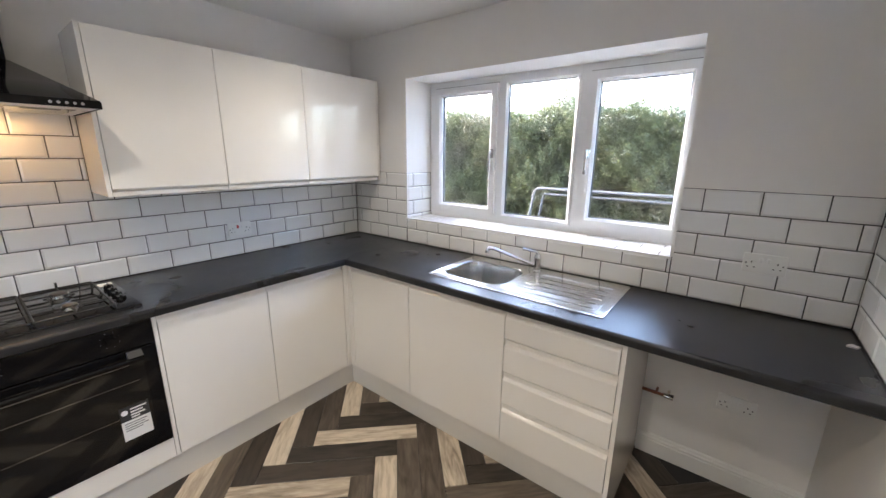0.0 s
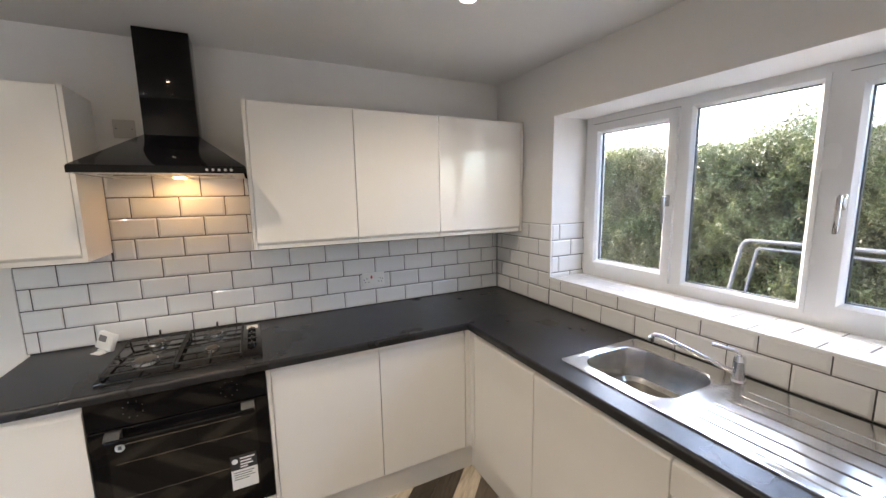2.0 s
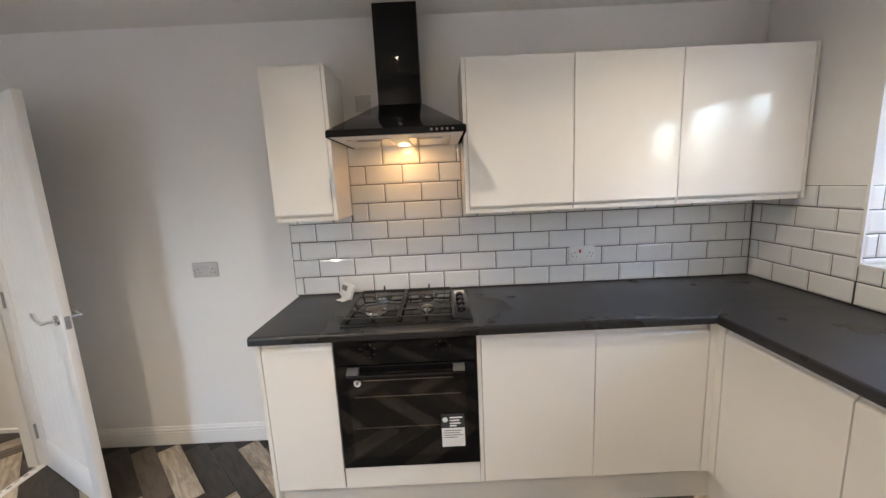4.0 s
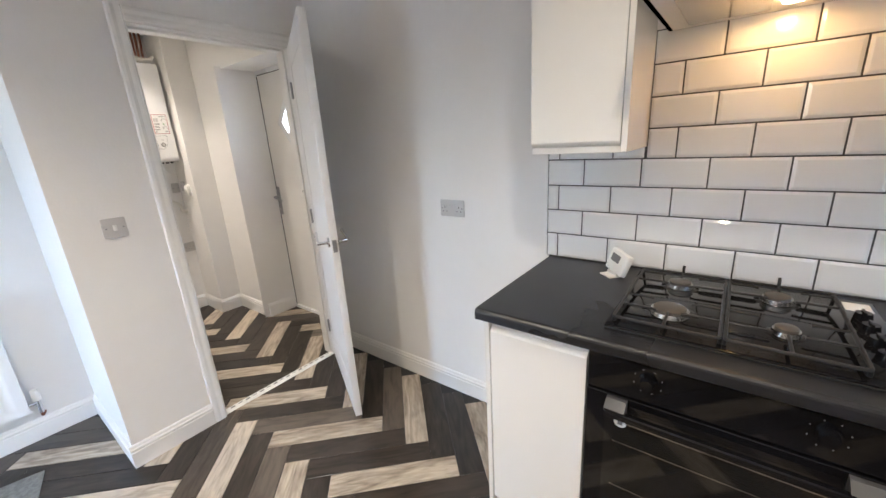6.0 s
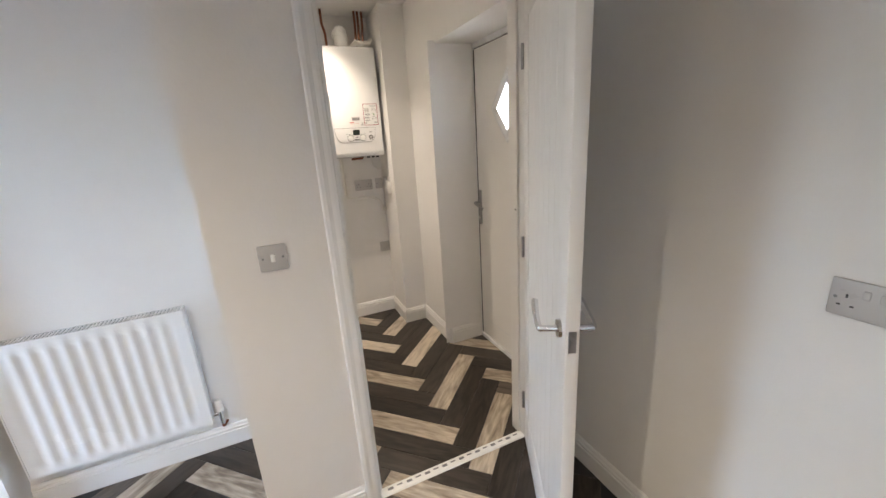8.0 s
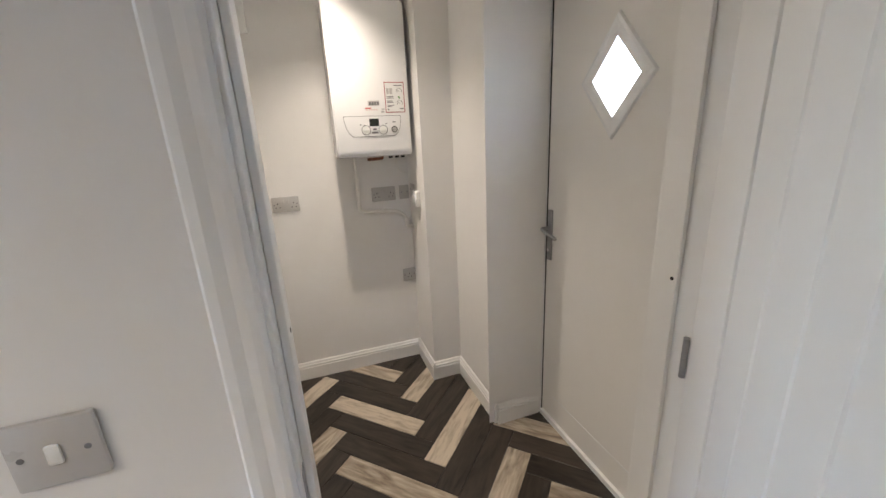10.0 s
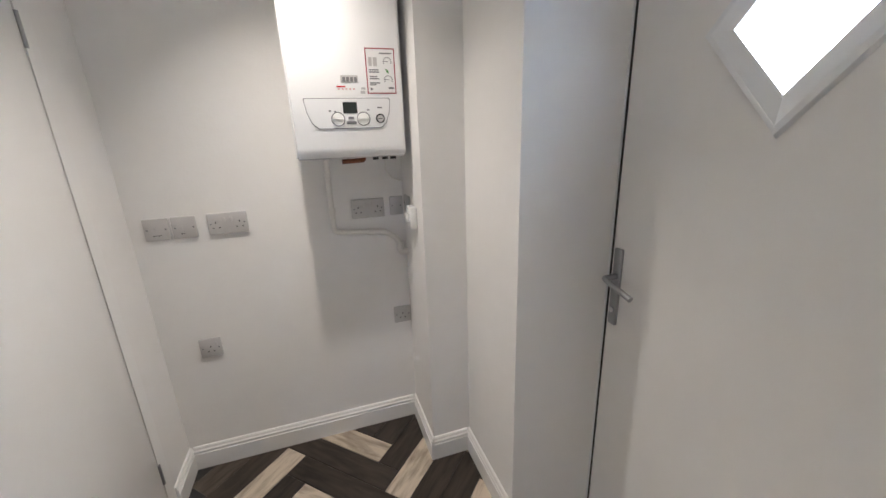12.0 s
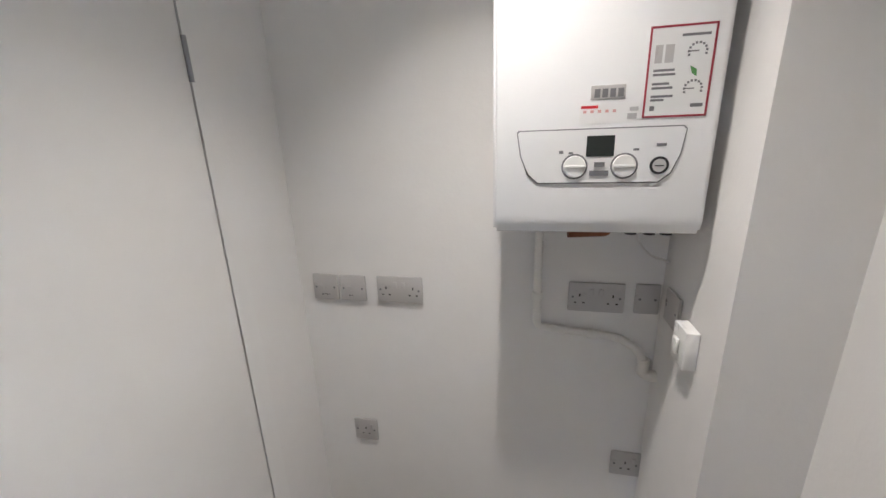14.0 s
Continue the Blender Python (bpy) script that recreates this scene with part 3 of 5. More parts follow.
part("sealant", joined(((WX + 0.006, 0.10, 0.9105), (WX + 0.0105, WY - 0.011, 0.9145)), ((WX + 0.006, WY - 0.011, 0.9105), (RX - 0.006, WY - 0.0065, 0.9145)), ((RX - 0.011, 2.11, 0.9105), (RX - 0.0065, WY - 0.011, 0.9145))), SEAL, top, "black sealant bead", False)

# wall units
UX = -1.89


def wall_unit(a, b, label):
    g = thing("wall_cabinet", label, "cabinet", "fitted wall cabinets")
    g["face"] = UX
    part("body", box((WX + 0.001, a, 1.372), (UX - 0.021, b, 2.072)), CARC, g, "", False)
    front(g, "w", a + 0.002, b - 0.002, 1.364, 2.072, JT)


wall_unit(0.150, 0.434, "narrow white gloss handleless wall cabinet beside the hood")
wall_unit(1.088, 1.588, "white gloss handleless wall cabinet beside the hood")
wall_unit(1.588, 2.088, "white gloss handleless wall cabinet over the worktop")
wall_unit(2.088, 2.688, "wider white gloss handleless wall cabinet in the corner")
for a in (0.4345, 1.0705, 2.6885):
    solid("end_panel", box((WX + 0.007, a, 1.366), (UX - 0.0005, a + 0.0165, 2.074), 0.001), UNIT, "white end panel closing a wall cabinet", "end panel", "wall end panels", smooth=False)

# ---- oven ----
ov = thing("oven", "black built-in electric oven with a glass door and stickers", "oven", at=(0, 0, 0))
OY0, OY1, OZ0, OZ1 = 0.456, 1.073, 0.258, 0.868
part("body", box((WX + 0.06, OY0 + 0.01, OZ0), (FX - 0.02, OY1 - 0.01, OZ1)), IRON, ov, "", False)
part("control_panel", box((FX - 0.02, OY0, 0.756), (FX + 0.004, OY1, OZ1), 0.002), BLACKG, ov, "glossy black control panel", False)
dr = part("door", box((FX - 0.02, OY0, OZ0), (FX + 0.006, OY1, 0.751), 0.003), BLACKG, ov, "black glass oven door", False)
pieces("inner_rack", (*[((FX + 0.0064, OY0 + 0.075, z), (FX + 0.0067, OY1 - 0.075, z + 0.002)) for z in (0.455, 0.605)],), STEEL, dr, "")
part("door_window", box((FX + 0.0060, OY0 + 0.052, OZ0 + 0.055), (FX + 0.0064, OY1 - 0.052, 0.712)), OVENWIN, dr, "smoky glass window", False)
hb = bmesh.new()
add_box(hb, (FX + 0.034, OY0 + 0.055, 0.706), (FX + 0.050, OY1 - 0.055, 0.730), 0.006)
part("handle", hb, BLACK, dr, "black bar handle")
for y in (OY0 + 0.055, OY1 - 0.105):
    part("handle_bracket", prism([(FX + 0.004, 0.712), (FX + 0.036, 0.708), (FX + 0.046, 0.7302), (FX + 0.020, 0.746), (FX + 0.004, 0.746)], "y", y, y + 0.05), BRACK, dr, "grey plastic handle bracket", False)
part("handle_edge", box((FX + 0.044, OY0 + 0.11, 0.7035), (FX + 0.047, OY1 - 0.11, 0.7058)), STEEL, dr, "thin bright edge of the handle", False)
for y in (0.602, 0.928):
    k = bmesh.new()
    add_cyl(k, (FX + 0.003, y, 0.818), (FX + 0.012, y, 0.818), 0.022, 0.021, 28)
    add_cyl(k, (FX + 0.012, y, 0.818), (FX + 0.028, y, 0.818), 0.0165, 0.0145, 28)
    add_box(k, (FX + 0.026, y - 0.002, 0.818), (FX + 0.0288, y + 0.002, 0.832))
    part("knob", k, BLACK, ov, "round black control knob")
    for i in range(8):
        a = radians(20 + i * 45)
        part("dial_mark", cyl((FX + 0.0041, y + 0.033 * math.cos(a), 0.818 + 0.033 * math.sin(a)), (FX + 0.0046, y + 0.033 * math.cos(a), 0.818 + 0.033 * math.sin(a)), 0.0016, None, 8), GREYP, ov, "", False)
st = part("energy_sticker", joined(((FX + 0.0064, 0.905, 0.345), (FX + 0.0068, 1.008, 0.437))), PAPER, dr, "white paper sticker with print", False)
part("sticker_head", joined(((FX + 0.0064, 0.905, 0.437), (FX + 0.0068, 1.008, 0.505))), PRINTD, dr, "dark grey sticker head", False)
pieces("print_bar", (*[((FX + 0.0068, 0.942, z), (FX + 0.0072, 0.942 + w, z + 0.007)) for z, w in ((0.484, 0.058), (0.470, 0.044), (0.456, 0.05), (0.444, 0.03))],), PAPER, dr, "")
pieces("print_bar", (*[((FX + 0.0068, 0.915, z), (FX + 0.0072, 0.915 + w, z + 0.004)) for z, w in ((0.422, 0.08), (0.411, 0.07), (0.400, 0.082), (0.389, 0.06))],), GREYP, dr, "")
part("round_mark", cyl((FX + 0.0068, 0.922, 0.478), (FX + 0.0072, 0.922, 0.478), 0.012), PAPER, dr, "", False)
bm = cyl((FX + 0.0063, 0.547, 0.672), (FX + 0.0067, 0.547, 0.672), 0.016, None, 24)
part("round_sticker", bm, PAPER, dr, "round white sticker", False)
part("round_sticker_print", joined(((FX + 0.0067, 0.541, 0.664), (FX + 0.0070, 0.553, 0.680))), GREYP, dr, "", False)
solid("oven_filler_panel", box((FX - 0.02, OY0, 0.152), (FX, OY1, 0.2555), 0.001), UNIT, "white gloss panel under the oven", "filler panel", smooth=False)

# ---- hob ----
hob = thing("gas_hob", "black four-burner gas hob with cast pan supports", "hob", at=(0, 0, 0))
HX0, HX1, HY0, HY1 = -2.150, -1.662, 0.474, 1.068
part("tray", box((HX0, HY0, 0.9105), (HX1, HY1, 0.9195), 0.004), BLACK, hob)
for bx, by, r in ((-1.815, 0.612, 0.048), (-2.045, 0.612, 0.036), (-2.045, 0.856, 0.036), (-1.825, 0.862, 0.028)):
    b1 = part("burner", cyl((bx, by, 0.9195), (bx, by, 0.9325), r * 1.05, r, 32), STEEL, hob, "bright metal burner ring")
    c = bmesh.new()
    add_cyl(c, (bx, by, 0.9325), (bx, by, 0.9385), r * 0.86, r * 0.86, 32)
    add_cyl(c, (bx, by, 0.9385), (bx, by, 0.9405), r * 0.86, r * 0.74, 32)
    part("burner_cap", c, CAPM, b1, "dull brown-grey enamel burner cap")
    part("burner_well", cyl((bx, by, 0.9192), (bx, by, 0.9199), r * 1.5, r * 1.45, 32), BLACKG, hob)
for y0, y1 in ((0.492, 0.732), (0.742, 0.982)):
    g = bmesh.new()
    ym = (y0 + y1) / 2
    x0, x1, z, r = -2.128, -1.682, 0.9385, 0.0046
    add_tube(g, bend([(x0, ym, z), (x0, y0, z), (x1, y0, z), (x1, y1, z), (x0, y1, z), (x0, ym, z)], 0.012), r, 8)
    for bx in (-1.815, -2.045):
        for s in (-1, 1):
            edge = y0 if s < 0 else y1
            add_tube(g, [(bx + 0.03, edge, z), (bx + 0.03, ym + s * 0.045, z), (bx + 0.03, ym + s * 0.030, z - 0.002)], r * 0.85, 8)
            add_tube(g, [(bx - 0.05, edge, z), (bx - 0.05, ym + s * 0.062, z), (bx - 0.05, ym + s * 0.048, z - 0.002)], r * 0.85, 8)
    for end, bx in ((x0, -2.045), (x1, -1.815)):
        add_tube(g, [(end, ym, z), (bx + (0.045 if end == x1 else -0.045), ym, z), (bx + (0.032 if end == x1 else -0.032), ym, z - 0.002)], r * 0.85, 8)
    for bx, by in ((x0 + 0.012, y0), (x0 + 0.012, y1), (x1 - 0.012, y0), (x1 - 0.012, y1), (-1.93, y0), (-1.93, y1)):
        add_tube(g, [(bx, by, 0.919), (bx, by, z)], r, 8)
    add_tube(g, bend([(x0, ym, z), (x0, ym, z + 0.018), (x0 - 0.008, ym, z + 0.024)], 0.006), r, 8)
    part("pan_support", g, IRON, hob, "black wire pan support")
for i, kx in enumerate((-2.02, -1.945, -1.87, -1.795)):
    k = bmesh.new()
    add_cyl(k, (kx, 1.026, 0.9195), (kx, 1.026, 0.936), 0.019, 0.0165, 24)
    add_box(k, (kx - 0.0165, 1.023, 0.936), (kx + 0.0165, 1.029, 0.941), 0.001)
    part("knob", k, BLACK, hob, "round black hob knob")
part("paper_tag", box((-2.125, 1.0, 0.9197), (-2.065, 1.055, 0.921)), PAPER, hob, "white paper tag", False)
part("trim", box((HX1 + 0.0003, HY0 + 0.004, 0.9105), (HX1 + 0.003, HY1 - 0.004, 0.9150), 0.001), IRON, hob, "", False)

# room thermostat left standing on the worktop
th = thing("room_thermostat", "white wireless room thermostat on its stand by the hob", "thermostat", at=(-2.085, 0.395, 0.9104), turn=48)
for p in (part("case", box((-0.048, -0.012, 0.012), (0.048, 0.014, 0.094), 0.007), PLATEW, th),
          part("screen", box((-0.032, -0.0135, 0.050), (0.012, -0.0118, 0.078)), GREYP, th, "grey display", False),
          part("button", cyl((0.028, -0.0118, 0.05), (0.028, -0.015, 0.05), 0.008), PLATEW, th)):
    p.rotation_euler = (radians(-16), radians(10), 0)
part("stand", joined(((-0.03, -0.035, 0.0), (0.03, 0.03, 0.004)), ((-0.025, -0.008, 0.003), (0.025, 0.010, 0.014))), PLATEW, th, "", False)

# ---- cooker hood ----
hd = thing("cooker_hood", "glossy black chimney cooker hood with a lit lamp", "cooker hood", at=(0, 0, 0))
CY0, CY1 = 0.486, 1.0695
KX = -1.685
bm = bmesh.new()
lo = [(WX + 0.008, CY0), (KX, CY0), (KX, CY1), (WX + 0.008, CY1)]
hi = [(WX + 0.008, 0.658), (-2.045, 0.658), (-2.045, 0.880), (WX + 0.008, 0.880)]
va, vb, vc, vd = ([bm.verts.new((x, y, z)) for x, y in l] for l, z in ((lo, 1.724), (lo, 1.752), ([(x, y) for x, y in lo], 1.752), (hi, 1.915)))
bm.verts.ensure_lookup_table()
for a, b in ((va, vb), (vc, vd)):
    for j in range(4):
        bm.faces.new((a[j], a[(j + 1) % 4], b[(j + 1) % 4], b[j]))
bm.faces.new(vd)
bmesh.ops.remove_doubles(bm, verts=bm.verts, dist=1e-5)
bmesh.ops.recalc_face_normals(bm, faces=bm.faces)
bmesh.ops.bevel(bm, geom=[e for e in bm.edges if len(e.link_faces) == 2 and e.calc_face_angle(0) > 0.3], offset=0.003, segments=2, affect="EDGES")
part("canopy", bm, BLACK, hd)
part("chimney", box((WX + 0.008, 0.662, 1.915), (-2.050, 0.876, CZ - 0.002), 0.002), BLACK, hd)
un = part("underside", box((WX + 0.01, CY0 + 0.012, 1.724), (KX - 0.012, CY1 - 0.012, 1.732)), CARC, hd, "pale metal underside", False)
for y0, y1 in ((0.545, 0.735), (0.82, 1.01)):
    part("grease_filter", joined(((-2.15, y0, 1.7215), (-1.80, y1, 1.7239))), STEEL, hd, "", False)
    part("filter_grip", joined(((-1.86, y0 + 0.04, 1.7195), (-1.83, y1 - 0.04, 1.7214))), GREYP, hd, "", False)
for i in range(5):
    part("button", cyl((KX - 0.001, 0.925 + i * 0.022, 1.738), (KX + 0.004, 0.925 + i * 0.022, 1.738), 0.0055, None, 14), CHROME, hd, "small chrome push button")
HLX, HLY = -2.075, 0.778
part("lamp", cyl((HLX, HLY, 1.7238), (HLX, HLY, 1.717), 0.026, 0.022, 24), HOODLED, hd, "lit warm hood lamp")
hl = new("hood_light", bpy.data.lights.new("hood_light", "SPOT"))
hl.data.energy, hl.data.spot_size, hl.data.spot_blend, hl.data.shadow_soft_size, hl.data.color = HOOD_W, radians(172), 0.3, 0.02, (1.0, 0.55, 0.18)
hl.matrix_world = look((HLX, HLY, 1.712), (HLX - 0.06, HLY, 1.3))


# ---- sockets and switches ----
def socket(at, turn, gangs, label, mat=None, red=False, name="double_socket", blank=False, w=0.0):
    w = w or (0.146 if gangs == 2 else 0.086)
    g = thing(name, label, "socket", "wall sockets", at, turn)
    mat = mat or PLATE
    part("plate", box((-w / 2, -0.009, -0.043), (w / 2, 0.0, 0.043), 0.004), mat, g)
    if not blank:
        for cx in ((-0.043, 0.043) if gangs == 2 else (0.0,)):
            for hx, hz, hw, hh in ((0, 0.008, 0.004, 0.008), (-0.011, -0.014, 0.0065, 0.004), (0.011, -0.014, 0.0065, 0.004)):
                part("pin_hole", box((cx + hx - hw / 2, -0.0094, hz - hh / 2 - 0.002), (cx + hx + hw / 2, -0.0086, hz + hh / 2 - 0.002)), DARK, g, "", False)
        if gangs == 2:
            for cx in (-0.013, 0.013):
                part("rocker", box((cx - 0.006, -0.0125, 0.006), (cx + 0.006, -0.0088, 0.026), 0.002), RED if red and cx < 0 else mat, g, "red switch rocker" if red and cx < 0 else "")
        else:
            part("rocker", box((0.018, -0.0125, 0.008), (0.028, -0.0088, 0.026), 0.002), mat, g)
    for sx in (-w / 2 + 0.012, w / 2 - 0.012):
        part("screw", cyl((sx, -0.0086, 0), (sx, -0.0096, 0), 0.0035, None, 10), GREYP, g, "", False)
    return g


TF = 0.0066 + G
socket((WX + TF, 1.746, 1.083), 90, 2, "white double wall socket with a red cooker switch on the tiles", PLATEW, True)
socket((WX + 0.001, -0.418, 1.092), 90, 2, "grey-white double wall socket on plain plaster")
socket((0.452, WY - TF, 1.124), 0, 2, "white double wall socket on the metro tiles", PLATEW)
socket((0.465, WY - 0.001, 0.435), 0, 2, "white double socket under the worktop", PLATEW)
socket((WX + 0.001, 0.560, 1.958), 90, 1, "grey-white fused spur plate beside the hood chimney", name="fused_spur", blank=True)
socket((-1.240, HY + 0.001, 1.142), 180, 2, "grey-white double wall socket in the hall")
for x, n in ((-1.086, 2), (-0.992, 4)):
    fs = socket((x, HY + 0.001, 1.140), 180, 1, "grey-white switched fuse plate with hand-written marks", name="fused_switch", blank=True)
    part("rocker", box((-0.016, -0.0120, -0.008), (-0.004, -0.0088, 0.008), 0.002), PLATE, fs)
    pieces("pen_mark", [((-0.014 + i * 0.008, -0.0093, -0.027 + 0.002 * (i % 2)), (-0.010 + i * 0.008, -0.0088, -0.022)) for i in range(n)], DARK, fs, "dark pen mark")
socket((-1.080, HY + 0.001, 0.604), 180, 1, "grey-white low single socket near the skirting", name="single_socket")
socket((-1.930, HY + 0.001, 0.604), 180, 1, "grey-white low single socket beside the pipe chase", name="single_socket")
socket((-1.806, HY + 0.001, 1.150), 180, 2, "grey-white double wall socket under the boiler")
socket((-1.935, HY + 0.001, 1.152), 180, 1, "grey-white fused spur under the boiler", name="fused_spur", blank=True, w=0.062)
sw = thing("light_switch", "grey-white single light switch with a white rocker", "light switch", "", (-1.073, DY + 0.001, 1.146), 180)
part("plate", box((-0.043, -0.009, -0.043), (0.043, 0, 0.043), 0.004), PLATE, sw)
part("rocker", box((-0.007, -0.013, -0.013), (0.007, -0.0085, 0.013), 0.003), PLATEW, sw)
for x in (-0.030, 0.030):
    part("screw", cyl((x, -0.0086, 0), (x, -0.0096, 0), 0.0035, None, 10), GREYP, sw, "", False)

# copper stub under the worktop
pp = thing("copper_pipe_stub", "capped copper pipe stub with a small valve", "pipe", at=(0, 0, 0))
part("pipe", tube([(0.0815, WY - 0.05, 0.392), (0.185, WY - 0.05, 0.392)], 0.0085), COPPER, pp)
vv = bmesh.new()
add_cyl(vv, (0.18, WY - 0.05, 0.392), (0.215, WY - 0.05, 0.392), 0.0125)
add_cyl(vv, (0.208, WY - 0.05, 0.392), (0.222, WY - 0.05, 0.392), 0.016, None, 6)
add_cyl(vv, (0.2, WY - 0.05, 0.392), (0.2, WY - 0.05, 0.425), 0.006)
part("valve", vv, STEEL, pp, "dull metal compression valve")
part("bracket", joined(((0.14, WY - 0.05, 0.386), (0.15, WY - 0.001, 0.398))), COPPER, pp, "", False)

# ---- sink and tap ----
snk = thing("sink", "stainless steel inset sink with bowl and drainer", "sink", at=(0, 0, 0))


def rounded(x0, x1, y0, y1, r, n=6):
    pts = []
    for cx, cy, a0 in ((x1 - r, y1 - r, 0), (x0 + r, y1 - r, 90), (x0 + r, y0 + r, 180), (x1 - r, y0 + r, 270)):
        pts += [(cx + r * math.cos(radians(a0 + 90 * i / n)), cy + r * math.sin(radians(a0 + 90 * i / n))) for i in range(n + 1)]
    return pts


def rings(bm, loops, cap=True):
    vs = [[bm.verts.new(p) for p in l] for l in loops]
    for a, b in zip(vs, vs[1:]):
        for j in range(len(a)):
            k = (j + 1) % len(a)
            bm.faces.new((a[j], a[k], b[k], b[j]))
    if cap:
        bm.faces.new(vs[-1])
    return bm


def level(pts, z):
    return [(x, y, z) for x, y in pts]


bm = bmesh.new()
rings(bm, [level(rounded(SX0, SX1, SY0, SY1, 0.018), 0.9103), level(rounded(SX0 + 0.001, SX1 - 0.001, SY0 + 0.001, SY1 - 0.001, 0.018), 0.9155), level(rounded(SX0 + 0.006, SX1 - 0.006, SY0 + 0.006, SY1 - 0.006, 0.016), 0.9165), level(rounded(SX0 + 0.014, SX1 - 0.014, SY0 + 0.014, SY1 - 0.014, 0.014), 0.9145)], False)
outer = rounded(SX0 + 0.014, SX1 - 0.014, SY0 + 0.014, SY1 - 0.014, 0.014)
inner = rounded(BX0, BX1, BY0, BY1, 0.09)
bm.verts.ensure_lookup_table()
vo = [bm.verts.new((x, y, 0.9145)) for x, y in outer]
vi = [bm.verts.new((x, y, 0.9145)) for x, y in inner]
for j in range(len(vo)):
    k = (j + 1) % len(vo)
    bm.faces.new((vo[j], vo[k], vi[k], vi[j]))
bmesh.ops.remove_doubles(bm, verts=bm.verts, dist=1e-5)
bmesh.ops.recalc_face_normals(bm, faces=bm.faces)
part("rim", bm, STEEL, snk)
bm = bmesh.new()
rings(bm, [level(rounded(BX0, BX1, BY0, BY1, 0.09), 0.9145), level(rounded(BX0 + 0.005, BX1 - 0.005, BY0 + 0.005, BY1 - 0.005, 0.088), 0.911), level(rounded(BX0 + 0.012, BX1 - 0.012, BY0 + 0.012, BY1 - 0.012, 0.085), 0.87), level(rounded(BX0 + 0.02, BX1 - 0.02, BY0 + 0.02, BY1 - 0.02, 0.08), 0.785), level(rounded(BX0 + 0.035, BX1 - 0.035, BY0 + 0.035, BY1 - 0.035, 0.07), 0.768), level(rounded(BX0 + 0.06, BX1 - 0.06, BY0 + 0.06, BY1 - 0.06, 0.05), 0.764)])
bmesh.ops.recalc_face_normals(bm, faces=bm.faces)
bmesh.ops.reverse_faces(bm, faces=bm.faces)
part("bowl", bm, STEEL, snk)
part("waste", add_cyl(cyl((-0.76, 2.437, 0.7645), (-0.76, 2.437, 0.768), 0.04, 0.036, 28), (-0.76, 2.437, 0.768), (-0.76, 2.437, 0.769), 0.02, None, 20), CHROME, snk, "round chrome waste")
for i in range(5):
    y = 2.285 + i * 0.062
    x0 = -0.49 if i < 4 else -0.47
    part("drainer_rib", tube([(x0, y, 0.9135), (x0 + 0.01, y, 0.9152), (-0.115, y, 0.9152), (-0.105, y, 0.9135)], 0.0028, 8), STEEL, snk)
part("drainer_rim", tube(bend([(-0.47, 2.245, 0.9135), (-0.10, 2.245, 0.9135), (-0.082, 2.262, 0.9135), (-0.082, 2.57, 0.9135), (-0.10, 2.59, 0.9135), (-0.47, 2.59, 0.9135)], 0.02), 0.0022, 8), STEEL, snk)
part("sink_sticker", box((-0.735, 2.222, 0.9147), (-0.70, 2.245, 0.915)), STEEL, snk, "", False)

tap = thing("mixer_tap", "chrome single-lever mixer tap with a long spout", "tap", at=(0, 0, 0))
TX, TY = -0.535, 2.648
bm = bmesh.new()
add_cyl(bm, (TX, TY, 0.9150), (TX, TY, 0.922), 0.026, 0.024, 28)
add_cyl(bm, (TX, TY, 0.922), (TX, TY, 0.992), 0.0205, 0.0205, 28)
add_cyl(bm, (TX, TY, 0.992), (TX, TY, 1.012), 0.0215, 0.017, 28)
part("body", bm, CHROME, tap)
part("spout", tube(bend([(TX - 0.012, TY - 0.006, 0.945), (TX - 0.06, TY - 0.028, 0.963), (TX - 0.235, TY - 0.105, 1.028), (TX - 0.262, TY - 0.117, 1.028), (TX - 0.267, TY - 0.12, 1.012)], 0.03), 0.0095, 14), CHROME, tap)
part("aerator", cyl((TX - 0.267, TY - 0.12, 1.016), (TX - 0.268, TY - 0.12, 1.0), 0.0115), CHROME, tap)
part("lever", tube(bend([(TX, TY, 1.008), (TX - 0.006, TY - 0.004, 1.026), (TX - 0.075, TY - 0.045, 1.040)], 0.01), 0.0075, 12), CHROME, tap)

